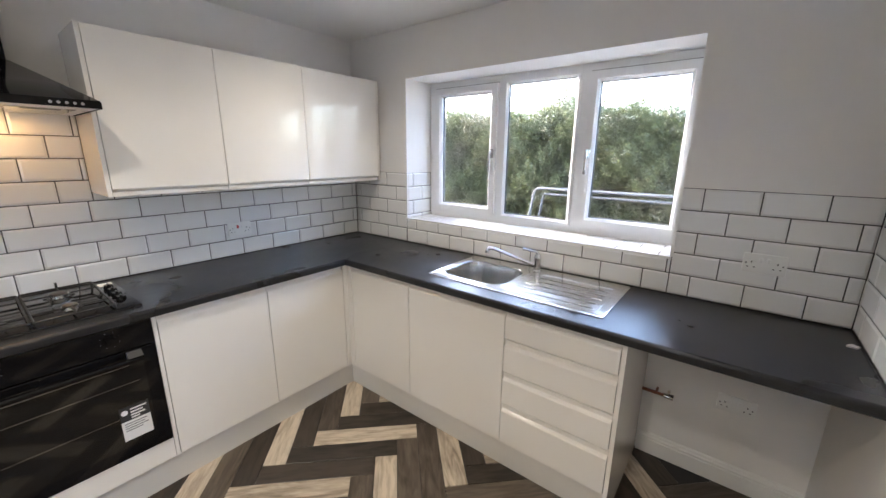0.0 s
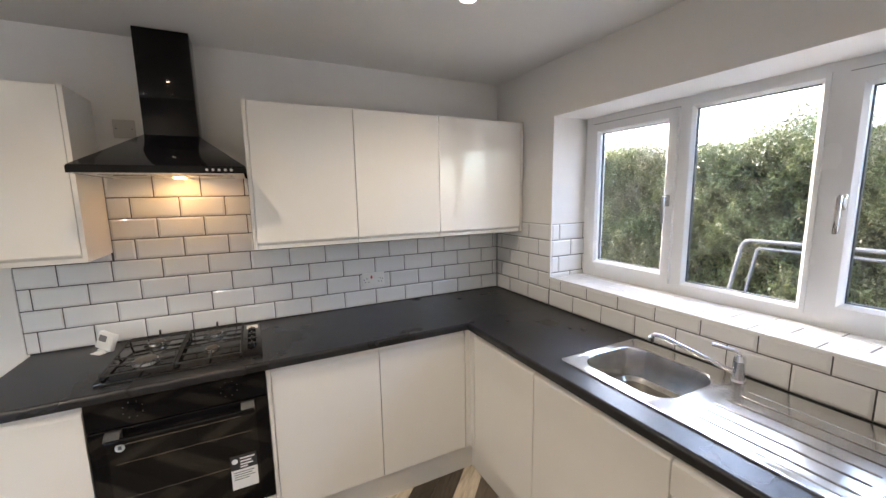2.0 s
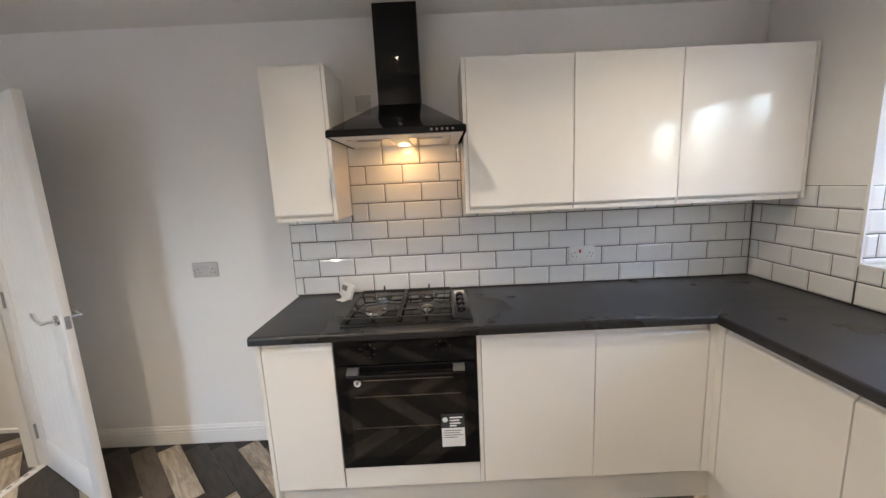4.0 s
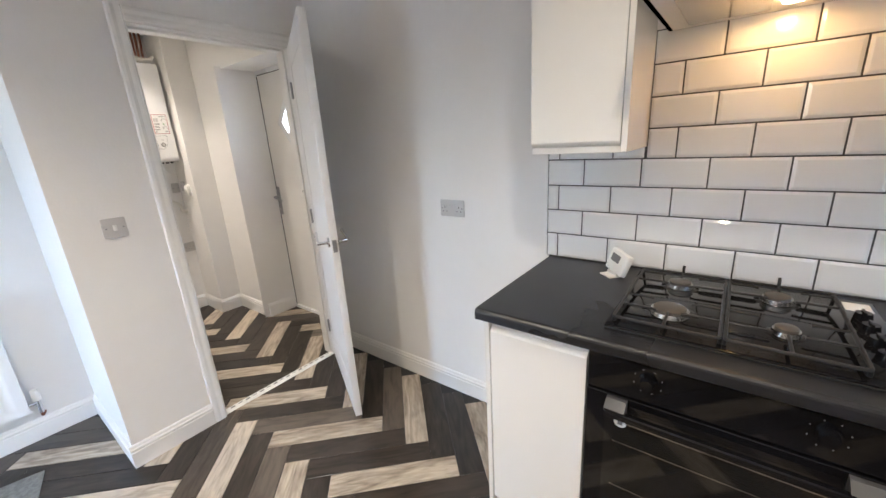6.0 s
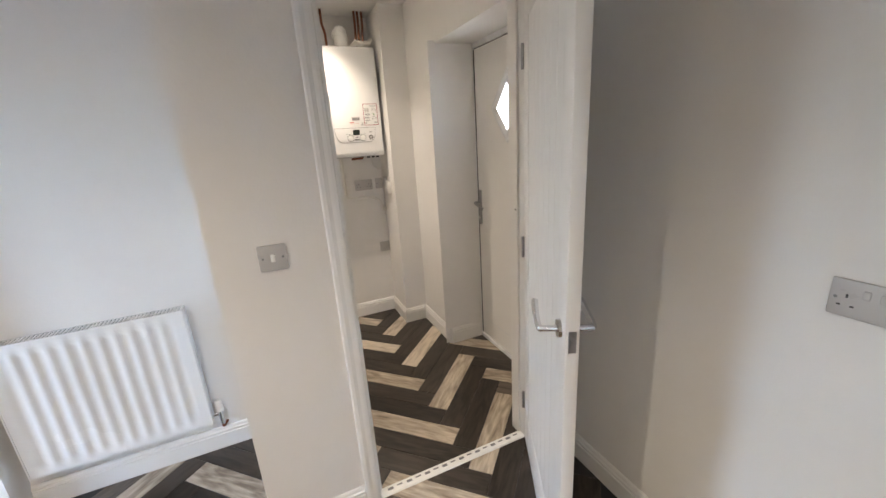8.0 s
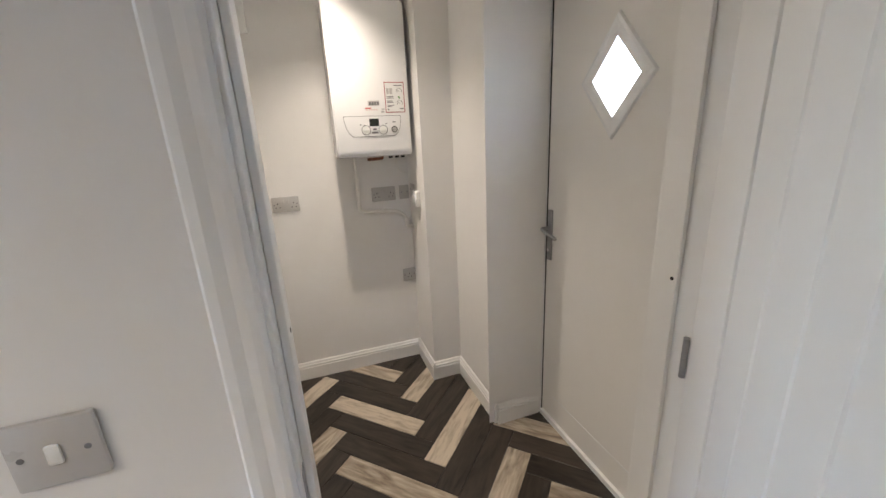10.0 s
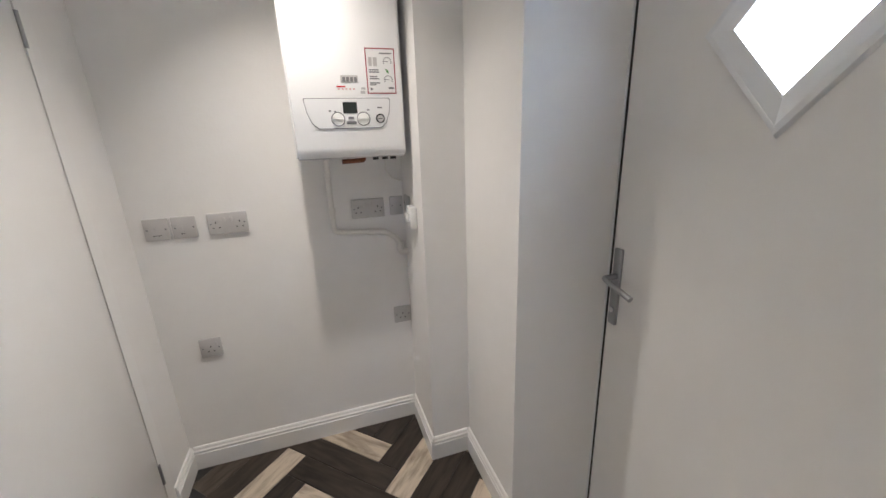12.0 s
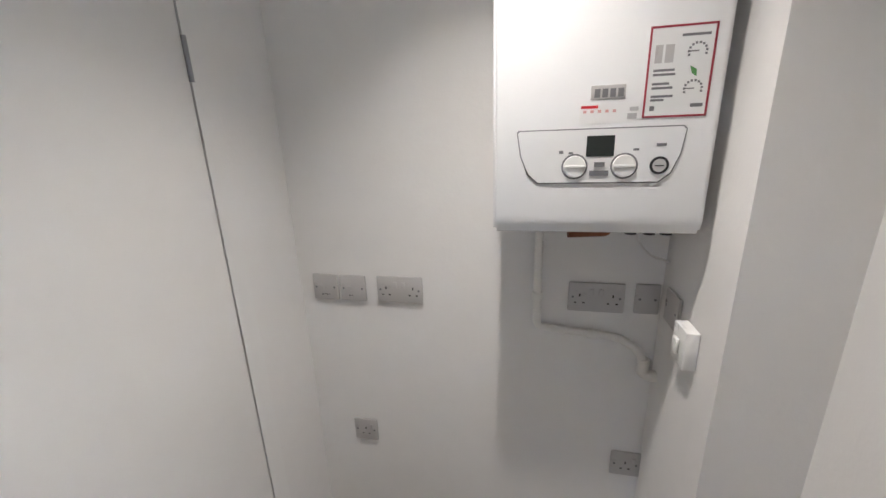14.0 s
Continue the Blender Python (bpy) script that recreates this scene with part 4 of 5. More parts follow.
# ---- radiators ----
def radiator(length, h, label, group=""):
    """Panel radiator, local x along its length from the right end, front towards +y, base at z = 0."""
    g = thing("radiator", label, "radiator", group)
    n = int((length - 0.05) / 0.0556)
    m0 = (length - n * 0.0556) / 2
    prof = []
    for i in range(n):
        c = m0 + (i + 0.5) * 0.0556
        prof += [(c - 0.0275, 0.0), (c - 0.019, 0.0), (c - 0.012, -0.0085), (c + 0.012, -0.0085), (c + 0.019, 0.0)]
    xs = [0.0] + [p[0] for p in prof] + [length]
    ds = [0.0] + [p[1] for p in prof] + [0.0]
    zs = [(0.0, 0), (0.035, 0), (0.06, 1), (h - 0.06, 1), (h - 0.035, 0), (h, 0)]
    bm = bmesh.new()
    grid = [[bm.verts.new((x, d * f, z)) for x, d in zip(xs, ds)] for z, f in zs]
    for a, b in zip(grid, grid[1:]):
        for j in range(len(xs) - 1):
            bm.faces.new((a[j], a[j + 1], b[j + 1], b[j]))
    back = [bm.verts.new(p) for p in ((0, -0.014, 0), (length, -0.014, 0), (length, -0.014, h), (0, -0.014, h))]
    bm.faces.new(back)
    bm.faces.new(grid[0] + [back[1], back[0]])
    bm.faces.new(grid[-1][::-1] + [back[3], back[2]])
    bm.faces.new([r[0] for r in grid][::-1] + [back[0], back[3]])
    bm.faces.new([r[-1] for r in grid] + [back[2], back[1]])
    bmesh.ops.recalc_face_normals(bm, faces=bm.faces)
    part("panel", bm, RADM, g)
    part("rear_panel", box((0.01, -0.062, 0.01), (length - 0.01, -0.050, h - 0.01), 0.003), RADM, g)
    part("side_cover", box((-0.002, -0.064, 0.01), (0.0, 0.002, h + 0.004), 0.0008), RADM, g)
    part("side_cover", box((length, -0.064, 0.01), (length + 0.002, 0.002, h + 0.004), 0.0008), RADM, g)
    gr = bmesh.new()
    add_box(gr, (0, -0.0045, h), (length, 0.002, h + 0.004))
    add_box(gr, (0, -0.064, h), (length, -0.058, h + 0.004))
    k = int(length / 0.014)
    for i in range(k + 1):
        x = i * length / k
        add_box(gr, (x - 0.0025, -0.058, h), (x + 0.0025, -0.0045, h + 0.0035))
    part("top_grille", gr, RADM, g, "slatted top grille", False)
    part("core", box((0.012, -0.046, 0.02), (length - 0.012, -0.018, h - 0.05)), GREYP, g, "", False)
    return g


R0 = radiator(0.68, 0.615, "white panel radiator below bare wall in the alcove", "radiators")
R0.matrix_world = pose(-0.645, -2.052, 0.192)
pieces("bracket", [((x - 0.015, -0.073, 0.1), (x + 0.015, -0.062, 0.55)) for x in (0.12, 0.56)], RADM, R0)
vb = part("valve", add_cyl(cyl((-0.002, -0.034, 0.03), (-0.037, -0.034, 0.03), 0.009), (-0.037, -0.034, 0.045), (-0.037, -0.034, -0.03), 0.011), CHROME, R0, "tarnished chrome valve")
part("valve_cap", add_cyl(cyl((-0.037, -0.034, 0.045), (-0.037, -0.034, 0.10), 0.0175, 0.0165, 18), (-0.037, -0.034, 0.10), (-0.037, -0.034, 0.106), 0.0165, 0.012, 18), PLATEW, vb, "white plastic valve cap")
part("pipe_tail", tube(bend([(-0.037, -0.034, -0.03), (-0.037, -0.034, -0.05), (-0.049, -0.075, -0.05)], 0.015), 0.0075), COPPER, R0, "short copper tail into the wall")
R1 = radiator(0.42, 0.60, "small white panel radiator on the hall wall", "radiators")
R1.matrix_world = pose(AX - T - 0.075, -2.095, 0.232, 0, 0, 90)
pieces("bracket", (((0.1, -0.074, 0.1), (0.13, -0.062, 0.5)), ((0.3, -0.074, 0.1), (0.33, -0.062, 0.5))), RADM, R1)


# ---- doors ----
def door_leaf(w, h, name, label, gd=0.0035):
    """A boarded panel door: stiles, rails and grooved boards. Local x from the hinge, y through its thickness."""
    g = tagged(thing(name, label, "door"), kind="structure")
    if not gd:
        part("panel", box((0, 0, 0), (w, 0.035, h), 0.0015), DOORP, g)
        return g
    part("core", box((0.002, 0.010, 0.002), (w - 0.002, 0.025, h - 0.002)), DOORP, g, "", False)
    for x0, x1 in ((0, 0.095), (w - 0.095, w)):
        part("stile", box((x0, 0, 0), (x1, 0.035, h), 0.0025), DOORP, g)
    for z0, z1 in ((0.0, 0.19), (h - 0.11, h)):
        part("rail", box((0.0952, 0.0006, z0), (w - 0.0952, 0.0344, z1), 0.0025), DOORP, g)
    n, gap = 7, (0.0004 if gd > 0.002 else 0.0)
    bw = (w - 0.19) / n
    for i in range(n):
        x0 = 0.095 + i * bw
        part("board", prism([(x0 + gap, 0.0035 + gd), (x0 + gd, 0.0035), (x0 + bw - gd, 0.0035), (x0 + bw - gap, 0.0035 + gd), (x0 + bw - gap, 0.0315 - gd), (x0 + bw - gd, 0.0315), (x0 + gd, 0.0315), (x0 + gap, 0.0315 - gd)], "z", 0.1905, h - 0.1105), DOORP, g, "", False)
    return g


def lever(parent, x, z, y, s, tip):
    """A lever handle on a round rose; s is the side it stands out to, tip the way the lever points."""
    bm = bmesh.new()
    add_cyl(bm, (x, y, z), (x, y + s * 0.008, z), 0.026, 0.024, 28)
    add_cyl(bm, (x, y + s * 0.008, z), (x, y + s * 0.05, z), 0.0095, 0.0085, 18)
    pts = bend([(x, y + s * 0.043, z), (x, y + s * 0.052, z), (x + tip * 0.02, y + s * 0.054, z + 0.003), (x + tip * 0.07, y + s * 0.052, z + 0.012), (x + tip * 0.115, y + s * 0.047, z + 0.028)], 0.012)
    add_tube(bm, pts, [0.0085 + 0.0035 * max(0, i / len(pts) - 0.5) for i in range(len(pts))], 14)
    return part("lever_handle", bm, CHROME, parent, "polished chrome lever handle")


K = door_leaf(0.736, 1.972, "door_1", "white boarded internal door standing open into the kitchen")
K.matrix_world = pose(D0 + 0.006, DY + 0.002, 0.008, 0, 0, 61.5)
lever(K, 0.679, 0.975, 0.0, -1, -1)
lever(K, 0.679, 0.975, 0.035, 1, -1)
part("latch_plate", joined(((0.7357, 0.0075, 0.935), (0.7368, 0.0275, 0.995)), ((0.7366, 0.012, 0.96), (0.744, 0.023, 0.975))), NICKEL, K, "dull metal latch plate", False)
part("keyhole", cyl((0.20, 0.0344, 1.06), (0.20, 0.0353, 1.06), 0.004, None, 12), DARK, K, "small dark screw hole", False)
for z in (0.22, 1.0, 1.75):
    part("hinge", cyl((-0.004, -0.006, z - 0.045), (-0.004, -0.006, z + 0.045), 0.006), NICKEL, K, "satin metal butt hinge")
part("strike_plate", joined(((D1 - 0.0008, DY - 0.034, 0.93), (D1 + 0.0, DY - 0.010, 1.0))), NICKEL, frame_1, "dull metal strike plate", False)
for x, y, z in ((D0 + 0.0121, DY - 0.052, 1.165), (D1 - 0.0121, DY - 0.075, 1.20)):
    s = 1 if x < -1.7 else -1
    part("screw_hole", cyl((x - s * 0.0005, y, z), (x + s * 0.0006, y, z), 0.004, None, 14), DARK, frame_1, "dark screw hole", False)

Q = door_leaf(0.725, 1.96, "door_2", "plain white cupboard door, closed, in the hall", 0.0)
Q.matrix_world = pose(HX - 0.002, C0 + 0.008, 0.012, 0, 0, 90) @ pose(0, -0.035, 0)
lever(Q, 0.665, 0.955, 0.035, 1, -1)
for z in (0.24, 1.75):
    part("hinge", cyl((-0.003, 0.038, z - 0.045), (-0.003, 0.038, z + 0.045), 0.0052), NICKEL, Q, "satin metal butt hinge")
bm = joined(((HX - 0.004, C0 - 0.055, 0), (HX, C0 + 0.0045, 2.045)), ((HX - 0.004, C0 + 0.0045, 1.985), (HX, C1, 2.045)))
fixed("trim", bm, TRIM, "white gloss frame round the cupboard door", False)

# outer door
fixed("wall_reveal", prism([(EX + 0.30, E0 + 0.0005), (EX + 0.0085, E0 + 0.0005), (EX + 0.0085, E0 + 0.027)], "z", 0.001, 2.05), WALL, "splayed plaster reveal beside the outer door", False)
dl = new("diamond_daylight", bpy.data.lights.new("diamond_daylight", "AREA"))
dl.data.shape, dl.data.size, dl.data.size_y = "RECTANGLE", 0.16, 0.16
dl.data.energy, dl.data.color = 0.045, (0.62, 0.80, 1.0)
dl.matrix_world = look((EX - 0.07, -2.062, 1.632), (EX + 1.0, -2.062, 1.632), 45)
X = tagged(thing("door_3", "white composite outer door with a small diamond window", "door"), kind="structure")
DZ, DYC, dw, dh = 1.632, -2.062, 0.172, 0.204
gw, gh = 0.110, 0.128
bm = bmesh.new()
sq = [(E0 + 0.035, 0.03), (E1 - 0.035, 0.03), (E1 - 0.035, 2.0), (E0 + 0.035, 2.0)]
di = lambda w, h: [(DYC, DZ - h), (DYC + w, DZ), (DYC, DZ + h), (DYC - w, DZ)]
for xx in (EX - 0.045, EX):
    o = [bm.verts.new((xx, y, z)) for y, z in sq]
    i = [bm.verts.new((xx, y, z)) for y, z in di(gw + 0.01, gh + 0.012)]
    bm.faces.new((o[0], o[1], i[1], i[0]))
    bm.faces.new((o[1], o[2], i[2], i[1]))
    bm.faces.new((o[2], o[3], i[3], i[2]))
    bm.faces.new((o[3], o[0], i[0], i[3]))
bm.verts.ensure_lookup_table()
v = bm.verts
for q in range(4):
    r = (q + 1) % 4
    bm.faces.new((v[q], v[r], v[8 + r], v[8 + q]))
    bm.faces.new((v[4 + q], v[4 + r], v[12 + r], v[12 + q]))
bmesh.ops.recalc_face_normals(bm, faces=bm.faces)
part("leaf", bm, DOORP, X, "", False)
bm = bmesh.new()
loops = [[(EX + x, y, z) for y, z in di(w, h)] for x, w, h in ((0.0005, dw, dh), (0.010, dw - 0.006, dh - 0.007), (0.012, dw - 0.02, dh - 0.024), (0.006, gw, gh), (-0.03, gw - 0.004, gh - 0.005))]
rings(bm, loops, False)
bmesh.ops.recalc_face_normals(bm, faces=bm.faces)
tr = part("diamond_trim", bm, UPVC, X, "raised white moulding round the diamond window", False)
bm = bmesh.new()
a = [bm.verts.new((EX - 0.026, y, z)) for y, z in di(gw, gh)]
b = [bm.verts.new((EX - 0.020, y, z)) for y, z in di(gw, gh)]
bm.faces.new(a), bm.faces.new(b[::-1])
for q in range(4):
    bm.faces.new((a[q], a[(q + 1) % 4], b[(q + 1) % 4], b[q]))
bmesh.ops.recalc_face_normals(bm, faces=bm.faces)
pn = part("pane", bm, FROST, X, "frosted diamond pane", False)
pn.visible_shadow = False
part("frame", joined(((EX - 0.06, E0, 0), (EX + 0.008, E0 + 0.03, 2.035)), ((EX - 0.06, E1 - 0.03, 0), (EX + 0.008, E1, 2.035)), ((EX - 0.06, E0 + 0.03, 2.006), (EX + 0.008, E1 - 0.03, 2.035)), ((EX - 0.06, E0 + 0.03, 0), (EX + 0.012, E1 - 0.03, 0.026))), UPVC, X, "white plastic door frame", False)
part("seal", joined(((EX - 0.03, E0 + 0.0302, 0.027), (EX + 0.0035, E0 + 0.0335, 1.998)), ((EX - 0.03, E0 + 0.03, 2.0), (EX - 0.006, E1 - 0.03, 2.006))), SEAL, X, "black rubber door seal", False)
hp = bmesh.new()
add_box(hp, (EX + 0.0002, E0 + 0.048, 0.885), (EX + 0.011, E0 + 0.078, 1.125), 0.004)
part("handle_plate", hp, NICKEL, X, "satin metal handle plate")
hp = bmesh.new()
add_cyl(hp, (EX + 0.01, E0 + 0.063, 1.04), (EX + 0.045, E0 + 0.063, 1.04), 0.009)
add_tube(hp, bend([(EX + 0.042, E0 + 0.063, 1.04), (EX + 0.050, E0 + 0.063, 1.04), (EX + 0.052, E0 + 0.085, 1.034), (EX + 0.050, E0 + 0.165, 1.014)], 0.012), 0.0085, 12)
part("lever_handle", hp, NICKEL, X, "satin metal lever handle")
part("lock_cylinder", cyl((EX + 0.01, E0 + 0.063, 0.935), (EX + 0.016, E0 + 0.063, 0.935), 0.0085), CHROME, X)
bm = bmesh.new()
add_box(bm, (EX + 0.0002, E0 + 0.13, 0.16), (EX + 0.0012, E1 - 0.13, 0.163))
part("groove_line", bm, UPVC, X, "", False)

# ---- boiler ----
BXL, BXR, BZ0, BZ1, BF = -1.543, -1.945, 1.384, 2.137, -3.048
bo = thing("boiler", "white wall-hung combi boiler with dials and stickers", "boiler", at=(0, 0, 0))
part("back_frame", box((BXR + 0.012, HY + 0.001, BZ0 + 0.03), (BXL - 0.012, HY + 0.03, BZ1 - 0.02)), NICKEL, bo, "", False)
bm = bmesh.new()
outl = [(HY + 0.03, BZ0 + 0.012), (BF - 0.03, BZ0 - 0.002), (BF - 0.008, BZ0 + 0.004), (BF - 0.001, BZ0 + 0.022), (BF, BZ0 + 0.04), (BF, BZ1 - 0.02), (BF - 0.006, BZ1 - 0.005), (BF - 0.02, BZ1), (HY + 0.03, BZ1)]
add_prism(bm, outl, "x", BXR, BXL)
bmesh.ops.bevel(bm, geom=[e for e in bm.edges if e.calc_face_angle(0) > 1.2 and abs(e.verts[0].co.x - e.verts[1].co.x) < 1e-4], offset=0.008, segments=3, affect="EDGES")
part("case", bm, BOILER, bo)
# control panel: four-sided with rounded lower corners
pcx, pz0, pz1 = -1.742, 1.488, 1.588
po = [(-1.590, pz1), (-1.590 - 0.004, pz1 + 0.004), (-1.888, pz1 + 0.004), (-1.894, pz1 - 0.002), (-1.889, pz0 + 0.055), (-1.876, pz0 + 0.018), (-1.855, pz0), (-1.632, pz0), (-1.612, pz0 + 0.018), (-1.597, pz0 + 0.055)]
cx, cz = sum(p[0] for p in po) / len(po), sum(p[1] for p in po) / len(po)
part("panel_gap", prism(po, "y", BF - 0.002, BF + 0.0008), GREYP, bo, "dark outline of the control panel", False)
pnl = part("control_panel", prism([(cx + (x - cx) * 0.984, cz + (z - cz) * 0.955) for x, z in po], "y", BF - 0.002, BF + 0.003), BOILER, bo, "", False)
part("display", box((-1.772, BF + 0.003, 1.540), (-1.722, BF + 0.0042, 1.578), 0.001), SCREEN, pnl, "dark green-black display", False)
for x in (-1.702, -1.792):
    d = bmesh.new()
    add_cyl(d, (x, BF + 0.003, 1.521), (x, BF + 0.0065, 1.521), 0.0215, 0.020, 32)
    add_box(d, (x - 0.019, BF + 0.006, 1.5185), (x + 0.019, BF + 0.009, 1.5235), 0.001)
    part("dial", d, PLATEW, pnl, "round white dial")
    part("dial_ring", cyl((x, BF + 0.0030, 1.521), (x, BF + 0.0036, 1.521), 0.0245, None, 32), GREYP, pnl)
gq = part("pressure_gauge", cyl((-1.853, BF + 0.003, 1.521), (-1.853, BF + 0.0052, 1.521), 0.0165, None, 28), PRINTD, pnl, "small round pressure gauge")
part("gauge_face", cyl((-1.853, BF + 0.0052, 1.521), (-1.853, BF + 0.0056, 1.521), 0.012, None, 24), PLATE, gq)
part("gauge_needle", box((-1.861, BF + 0.0056, 1.5195), (-1.845, BF + 0.006, 1.5215)), DARK, gq, "", False)
part("button", joined(((-1.757, BF + 0.003, 1.520), (-1.738, BF + 0.005, 1.529)), ((-1.765, BF + 0.003, 1.503), (-1.730, BF + 0.0045, 1.513))), GREYP, pnl, "", False)
pieces("small_print", (((-1.680, BF + 0.003, 1.546), (-1.672, BF + 0.0034, 1.552)), ((-1.690, BF + 0.003, 1.545), (-1.698, BF + 0.0034, 1.549)), ((-1.806, BF + 0.003, 1.549), (-1.816, BF + 0.0034, 1.553)), ((-1.845, BF + 0.003, 1.556), (-1.862, BF + 0.0034, 1.561)),), GREYP, pnl, "")
bdg = part("maker_badge", box((-1.784, BF - 0.001, 1.642), (-1.724, BF + 0.0012, 1.667), 0.001), PLATE, bo, "silver maker badge", False)
pieces("badge_bar", (*[((-1.730 - i * 0.0135, BF + 0.0012, 1.6455), (-1.740 - i * 0.0135, BF + 0.0018, 1.6605)) for i in range(4)],), GREYP, bdg, "")
ss = part("info_sticker", box((-1.812, BF, 1.600), (-1.705, BF + 0.0006, 1.636)), PAPER, bo, "white strip sticker with red print", False)
pieces("print_bar", (((-1.708, BF + 0.0006, 1.627), (-1.738, BF + 0.0009, 1.632)),), RED, ss, "")
pieces("print_bar", (*[((-1.712 - i * 0.013, BF + 0.0006, 1.619), (-1.718 - i * 0.013, BF + 0.0009, 1.624)) for i in range(5)],), material("pale_print", (0.62, 0.35, 0.33), 0.5), ss, "")
pieces("print_bar", (((-1.790, BF + 0.0006, 1.606), (-1.806, BF + 0.0009, 1.616)), ((-1.793, BF + 0.0006, 1.620), (-1.808, BF + 0.0009, 1.627)),), material("line_print", (0.45, 0.45, 0.45), 0.5), ss, "")
sl, sr, sb, stp = -1.815, -1.920, 1.606, 1.756
stk = part("guide_sticker", box((sl, BF, sb), (sr, BF + 0.0007, stp)), PAPER, bo, "white instruction sticker with a red border", False)
pieces("border", (((sl, BF + 0.0007, sb), (sr, BF + 0.0011, sb + 0.0035)), ((sl, BF + 0.0007, stp - 0.0035), (sr, BF + 0.0011, stp)), ((sl, BF + 0.0007, sb), (sl - 0.0035, BF + 0.0011, stp)), ((sr, BF + 0.0007, sb), (sr + 0.0035, BF + 0.0011, stp)),), material("dark_red_print", (0.33, 0.03, 0.05), 0.5), stk, "dark red border")
pieces("print_bar", (((-1.866, BF + 0.0007, 1.737), (-1.910, BF + 0.001, 1.741)), *[((-1.826, BF + 0.0007, z), (-1.826 - w, BF + 0.001, z + 0.004)) for z, w in ((1.683, 0.034), (1.676, 0.036), (1.661, 0.028), (1.654, 0.034), (1.640, 0.036), (1.634, 0.022))], ((-1.826, BF + 0.0007, 1.618), (-1.834, BF + 0.001, 1.626)), ((-1.892, BF + 0.0007, 1.622), (-1.912, BF + 0.001, 1.628)),), GREYP, stk, "")
pieces("picture_block", (((-1.826, BF + 0.0007, 1.697), (-1.838, BF + 0.001, 1.726)), ((-1.842, BF + 0.0007, 1.697), (-1.856, BF + 0.001, 1.726)),), PLATE, stk, "")
for zc in (1.712, 1.652):
    arc = bmesh.new()
    for i in range(10):
        a = radians(-20 + i * 24)
        add_box(arc, (-1.893 + 0.014 * math.cos(a) - 0.0018, BF + 0.0007, zc + 0.014 * math.sin(a) - 0.0018), (-1.893 + 0.014 * math.cos(a) + 0.0018, BF + 0.001, zc + 0.014 * math.sin(a) + 0.0018))
    add_box(arc, (-1.895, BF + 0.0007, zc), (-1.878, BF + 0.001, zc + 0.002))
    part("gauge_print", arc, GREYP, stk, "", False)
part("leaf_print", prism([(-1.884, 1.690), (-1.888, 1.678), (-1.896, 1.672), (-1.895, 1.684)], "y", BF + 0.0007, BF + 0.001), LEAFPRINT, stk, "green leaf print", False)

# flue, pipes and fittings round the boiler
fl = thing("boiler_flue", "white boiler flue with a wrapped elbow", "flue", at=(0, 0, 0))
part("collar", add_cyl(cyl((-1.742, -3.165, BZ1), (-1.742, -3.165, BZ1 + 0.075), 0.050), (-1.742, -3.165, BZ1 + 0.075), (-1.742, -3.165, BZ1 + 0.085), 0.050, 0.045), PLATEW, fl)
part("elbow", tube(bend([(-1.742, -3.165, BZ1 + 0.06), (-1.742, -3.165, BZ1 + 0.115), (-1.742, -3.283, BZ1 + 0.115)], 0.05, 6), 0.044, 20), PLATEW, fl)
part("wrap", tube([(-1.80, -3.11, BZ1 + 0.012), (-1.83, -3.09, BZ1 + 0.03), (-1.87, -3.09, BZ1 + 0.022), (-1.92, -3.10, BZ1 + 0.03), (-1.95, -3.12, BZ1 + 0.062)], [0.012, 0.022, 0.02, 0.018, 0.012], 12), INSUL, fl, "crumpled pale wrapping")
for x, dx, label in ((-1.585, 0.012, ""), (-1.632, 0.012, ""), (-1.845, -0.008, ""), (-1.868, -0.01, ""), (-1.895, -0.012, "")):
    p = solid("copper_pipe", tube(bend([(x, -3.14, BZ1), (x, -3.14, BZ1 + 0.10), (x + dx, -3.16, BZ1 + 0.15), (x + dx, -3.16, CZ)], 0.03), 0.0085), COPPER, "dull copper pipe rising from the boiler", "pipe", "boiler pipes")
un = thing("boiler_tails", "copper and brass pipe tails under the boiler", "pipe", at=(0, 0, 0))
part("bent_pipe", tube(bend([(-1.79, -3.13, BZ0 + 0.004), (-1.79, -3.13, BZ0 - 0.014), (-1.705, -3.12, BZ0 - 0.016)], 0.014), 0.009), COPPER, un)
for x in (-1.835, -1.872, -1.905):
    part("nut", cyl((x, -3.12, BZ0 + 0.004), (x, -3.12, BZ0 - 0.014), 0.0125, None, 6), IRON, un, "dark pipe nut")
cd = thing("condensate_pipe", "cream plastic condensate pipe under the boiler", "pipe", at=(0, 0, 0))
yw = HY + 0.022
part("pipe", tube(bend([(-1.648, yw, BZ0 + 0.006), (-1.650, yw, 1.060), (-1.80, yw, 1.046), (-1.872, yw, 1.042), (-1.925, yw + 0.004, 1.005), (-1.938, yw + 0.004, 0.972)], 0.022), 0.0112, 12), CARC, cd)
part("collar", cyl((-1.6495, yw, 1.145), (-1.6495, yw, 1.165), 0.0145), CARC, cd)
part("collar", cyl((-1.79, yw, 1.047), (-1.815, yw, 1.045), 0.0145), CARC, cd)
part("elbow", tube(bend([(-1.938, yw + 0.004, 0.985), (-1.938, yw + 0.004, 0.935), (-1.974, yw + 0.01, 0.935)], 0.02), 0.0155, 12), CARC, cd)
part("clip", box((-1.66, HY + 0.001, 1.2), (-1.638, HY + 0.012, 1.214)), CARC, cd, "", False)
